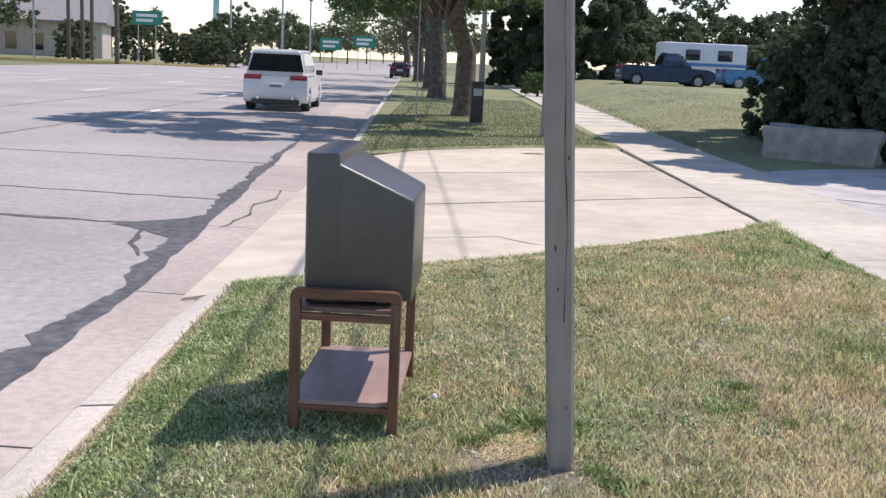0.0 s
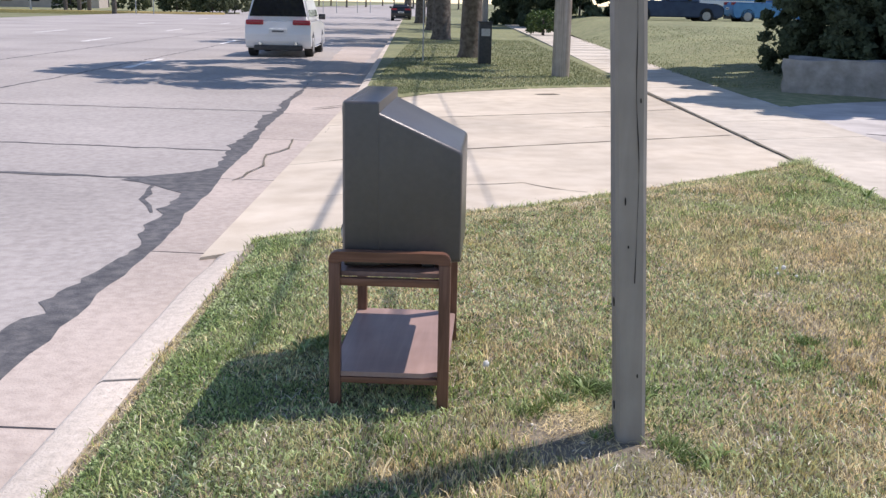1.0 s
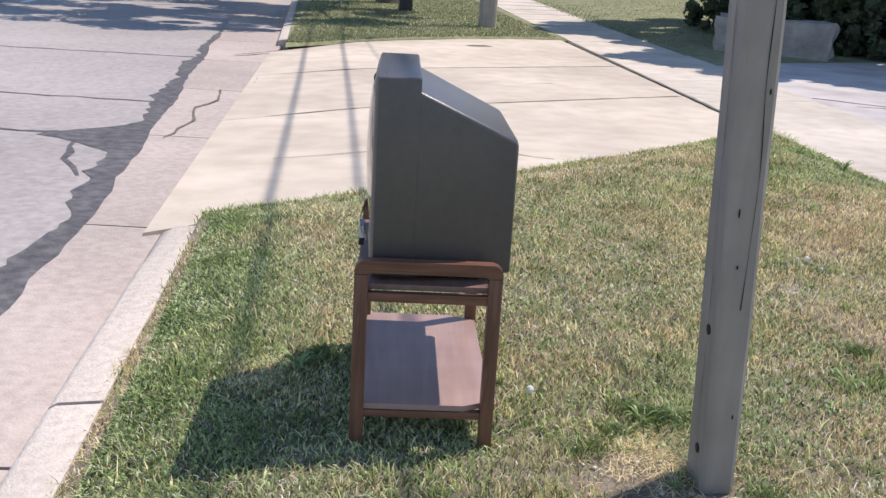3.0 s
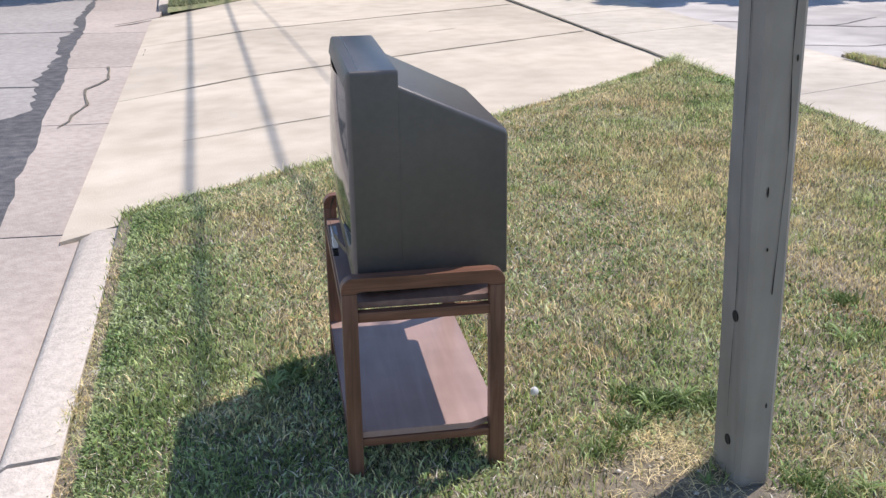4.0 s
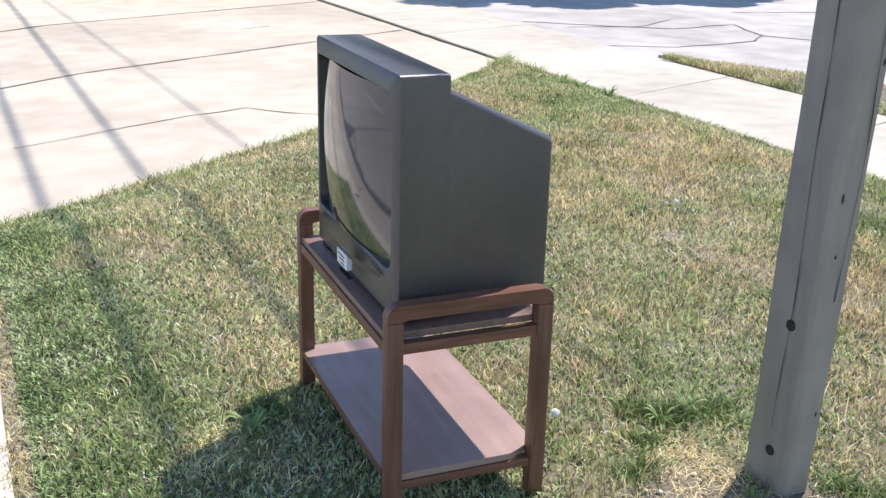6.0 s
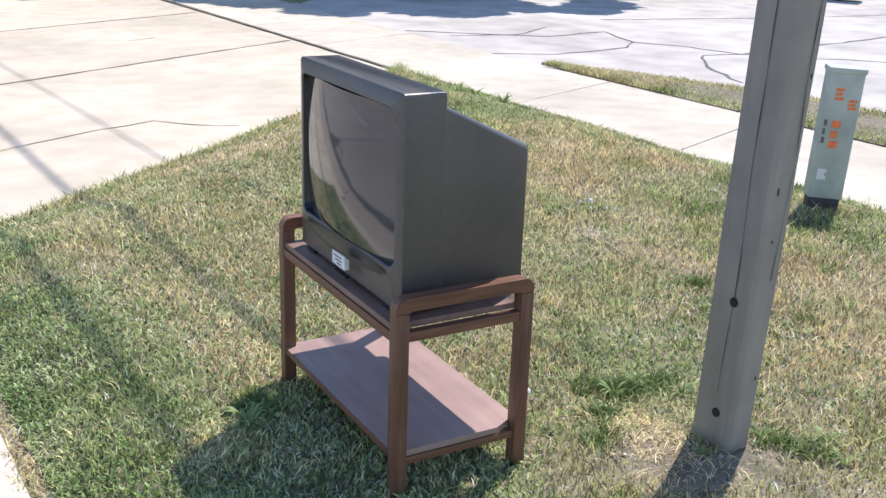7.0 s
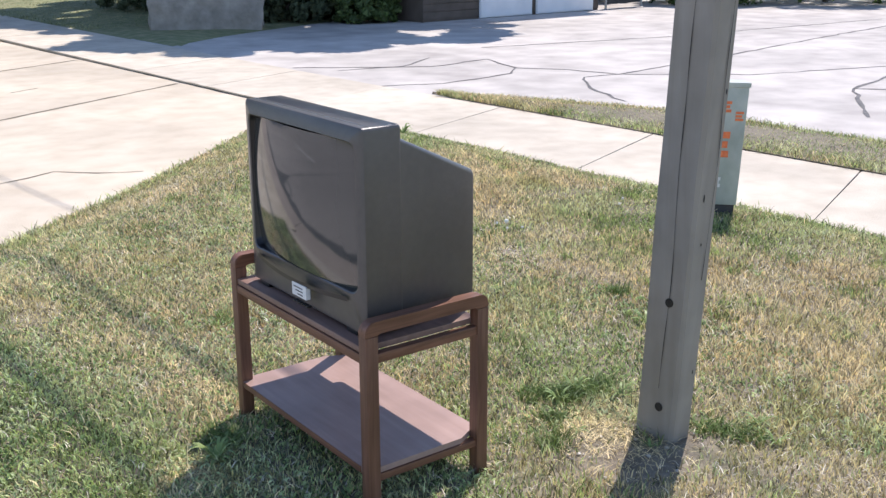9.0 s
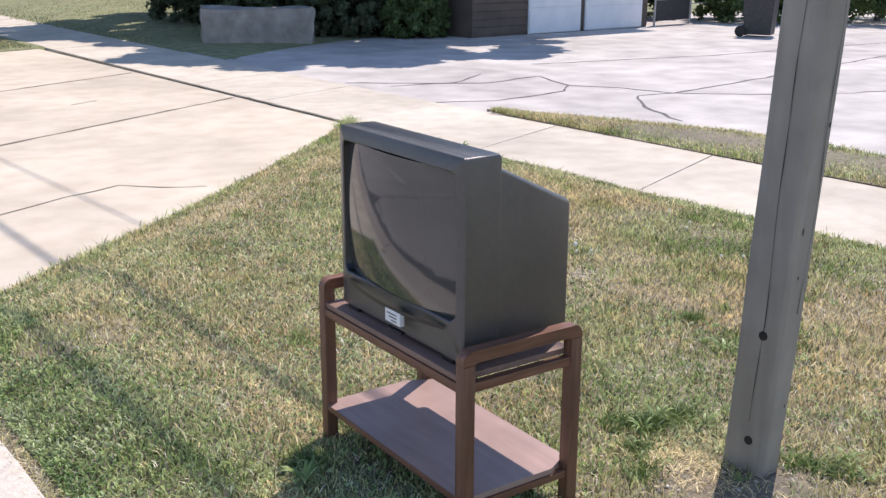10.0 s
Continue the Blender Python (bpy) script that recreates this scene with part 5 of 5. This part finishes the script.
# pale crumbs of dry earth on the bare spots
n = 480
kx = np.concatenate([grng.normal(1.30, 0.08, 150), grng.normal(1.70, 0.07, 50), grng.normal(0.02, 0.16, 180), grng.normal(0.75, 0.12, 40), KERB_X + 0.03 + 0.12 * grng.random(60)])
ky = np.concatenate([grng.normal(2.02, 0.08, 150), grng.normal(2.10, 0.06, 50), grng.normal(0.26, 0.17, 180), grng.normal(0.10, 0.09, 40), -1.5 + 4.0 * grng.random(60)])
kr = 0.003 + 0.010 * grng.random(n) ** 2
kz = lawn_z_np(kx, ky) + 0.3 * kr
corner = np.array([[1, 0, 0], [0, 1, 0], [-1, 0, 0], [0, -1, 0], [0, 0, 0.7], [0, 0, -0.6]])
v = (np.stack([kx, ky, kz], 1)[:, None, :] + kr[:, None, None] * corner[None] * grng.uniform(0.6, 1.3, (n, 6, 1))).reshape(-1, 3)
f = (np.arange(n)[:, None, None] * 6 + np.array([[0, 1, 4], [1, 2, 4], [2, 3, 4], [3, 0, 4], [1, 0, 5], [2, 1, 5], [3, 2, 5], [0, 3, 5]])[None]).reshape(-1, 3)
spray("earth_crumbs", v, f, CRUMB, None, "pale crumbs of dry earth on bare spots", "earth")
# the lawn further back along the street
n = 130000
rx, ry = grng.uniform(KERB_X, WALK_A, n), -1.9 + 0.5 * grng.normal(0, 1, n) - 12.0 * grng.random(n)
gr = lush(rx, ry) + grng.normal(0, 0.16, n) > 0.585
for nm, sel, mt in (("rear_green_grass", gr, BLADE_GREEN), ("rear_dry_grass", ~gr, BLADE_DRY)):
    v, f = blades(rx[sel], ry[sel], lawn_z_np(rx[sel], ry[sel]), 0.02 + 0.025 * grng.random(sel.sum()), np.full(sel.sum(), 0.014), 1.2)
    spray(nm, v, f, mt, None, "mown grass of the lawn along the street", "grass")
# strip beside the lot and far lawns, coarser
n = 90000
sy = -6 + 13.4 * grng.random(n)
sb = 5.05 + 1.3 * np.clip((7.55 - sy) / 2.6, 0, 1) ** 0.9
sx = WALK_B + (np.maximum(sb, WALK_B + 0.05) - WALK_B) * grng.random(n)
gr = wander(sx, sy, 3.0, 72) + grng.normal(0, 0.2, n) < 0.56
sh = (0.014 + 0.05 * grng.random(n) ** 2) * (0.5 + wander(sx, sy, 4.0, 71))
for nm, sel, mt in (("strip_green_grass", gr, BLADE_GREEN), ("strip_dry_grass", ~gr, BLADE_DRY)):
    v, f = blades(sx[sel], sy[sel], np.full(sel.sum(), 0.015), sh[sel], 0.004 + 0.005 * grng.random(sel.sum()), grng.uniform(0.3, 1.5, sel.sum()))
    spray(nm, v, f, mt, None, "sparse grass of the strip beside the lot", "grass")
n = 110000
fy = 15.0 + 30 * grng.random(n) ** 1.8
fx = np.where(grng.random(n) < 0.45, -2.0 + 5.3 * grng.random(n), 5.3 + 16 * grng.random(n))
ok = (fy > 16.8 + 0.9 * fx - 0.1 * fx * fx + 0.1) | (fx > 4.5)
ok &= (fx < 4.5) | (fy > 18.6)
fx, fy = fx[ok], fy[ok]
fz = 0.02 + np.where(fx > 4.5, 0.03 * np.clip(fy - 19, 0, 99) * np.clip((fx - 5.5) / 3, 0, 1), 0)
v, f = blades(fx, fy, fz, 0.022 + 0.025 * grng.random(len(fx)), 0.010 + 0.012 * grng.random(len(fx)), 0.8)
spray("far_grass", v, f, FARBLADE, None, "green grass of the far lawns", "grass")

# broad-leaved weeds and seed heads
def weed(x, y, r, n_, seed, name="weed", label="broad-leaved green weed in the lawn"):
    rg = random.Random(seed)
    t = thing(name, label, "weed", "lawn weeds", m=pose(x, y, lawn_z(x, y)))
    for i in range(int(n_ * 1.6)):
        a = 2 * math.pi * i / n_ + rg.uniform(-0.9, 0.9)
        ln = r * rg.uniform(0.25, 1.1)
        lift = rg.uniform(0.15, 0.75)
        bm = bmesh.new()
        lf, rt = [], []
        for j in range(6):
            q = j / 5
            wv = ln * 0.065 * math.sin(math.pi * min(0.98, 0.1 + 0.88 * q))
            cx, cy, cz = ln * q * math.cos(a), ln * q * math.sin(a), ln * lift * math.sin(q * 2.2) + 0.004
            lf.append(bm.verts.new((cx - wv * math.sin(a), cy + wv * math.cos(a), cz + wv * 0.3)))
            rt.append(bm.verts.new((cx + wv * math.sin(a), cy - wv * math.cos(a), cz + wv * 0.3)))
        for j in range(5):
            bm.faces.new((lf[j], rt[j], rt[j + 1], lf[j + 1]))
        part("leaf", bm, WEED, t)


for i, (x, y, r, k) in enumerate(((0.95, 0.85, 0.09, 16), (0.02, 0.51, 0.07, 14), (-0.07, 0.43, 0.06, 12), (0.15, 0.55, 0.07, 14), (0.24, 0.40, 0.08, 14), (-0.1, 0.30, 0.05, 12), (0.0, 0.05, 0.05, 12), (0.42, -0.10, 0.07, 16), (0.35, -0.22, 0.06, 14), (1.35, 2.1, 0.06, 12), (-1.2, 0.94, 0.10, 18), (-1.13, 1.0, 0.07, 14), (2.6, 3.4, 0.06, 12), (1.9, 0.9, 0.06, 12), (3.1, 5.9, 0.16, 26), (3.0, 6.05, 0.14, 24), (3.2, 5.6, 0.14, 22))):
    weed(x, y, r, k, 300 + i)


def seed_head(x, y, h):
    t = thing("dandelion", "white round dandelion seed head on a thin stalk", "flower", "dandelions", m=pose(x, y, lawn_z(x, y)))
    bm = bmesh.new()
    tube(bm, (0, 0, 0), (0.004, 0, h), 0.0015, 0.0012, 6)
    part("stalk", bm, BLADE_GREEN, t)
    bm = bmesh.new()
    bmesh.ops.create_icosphere(bm, subdivisions=2, radius=0.014 if h > 0.105 else 0.008, matrix=Matrix.Translation((0.004, 0, h)))
    for v in bm.verts:
        v.co += (v.co - Vector((0.004, 0, h))) * 0.25 * noise.noise(v.co * 300)
    part("seed_ball", bm, PETAL, t)


for x, y, h in ((-0.39, 0.50, 0.13), (1.33, 2.20, 0.10), (1.38, 2.26, 0.12), (1.43, 2.18, 0.09), (1.36, 2.32, 0.10), (2.0, 1.7, 0.07), (2.1, 1.62, 0.07), (2.3, 2.2, 0.08), (2.45, 2.3, 0.07)):
    seed_head(x, y, h)
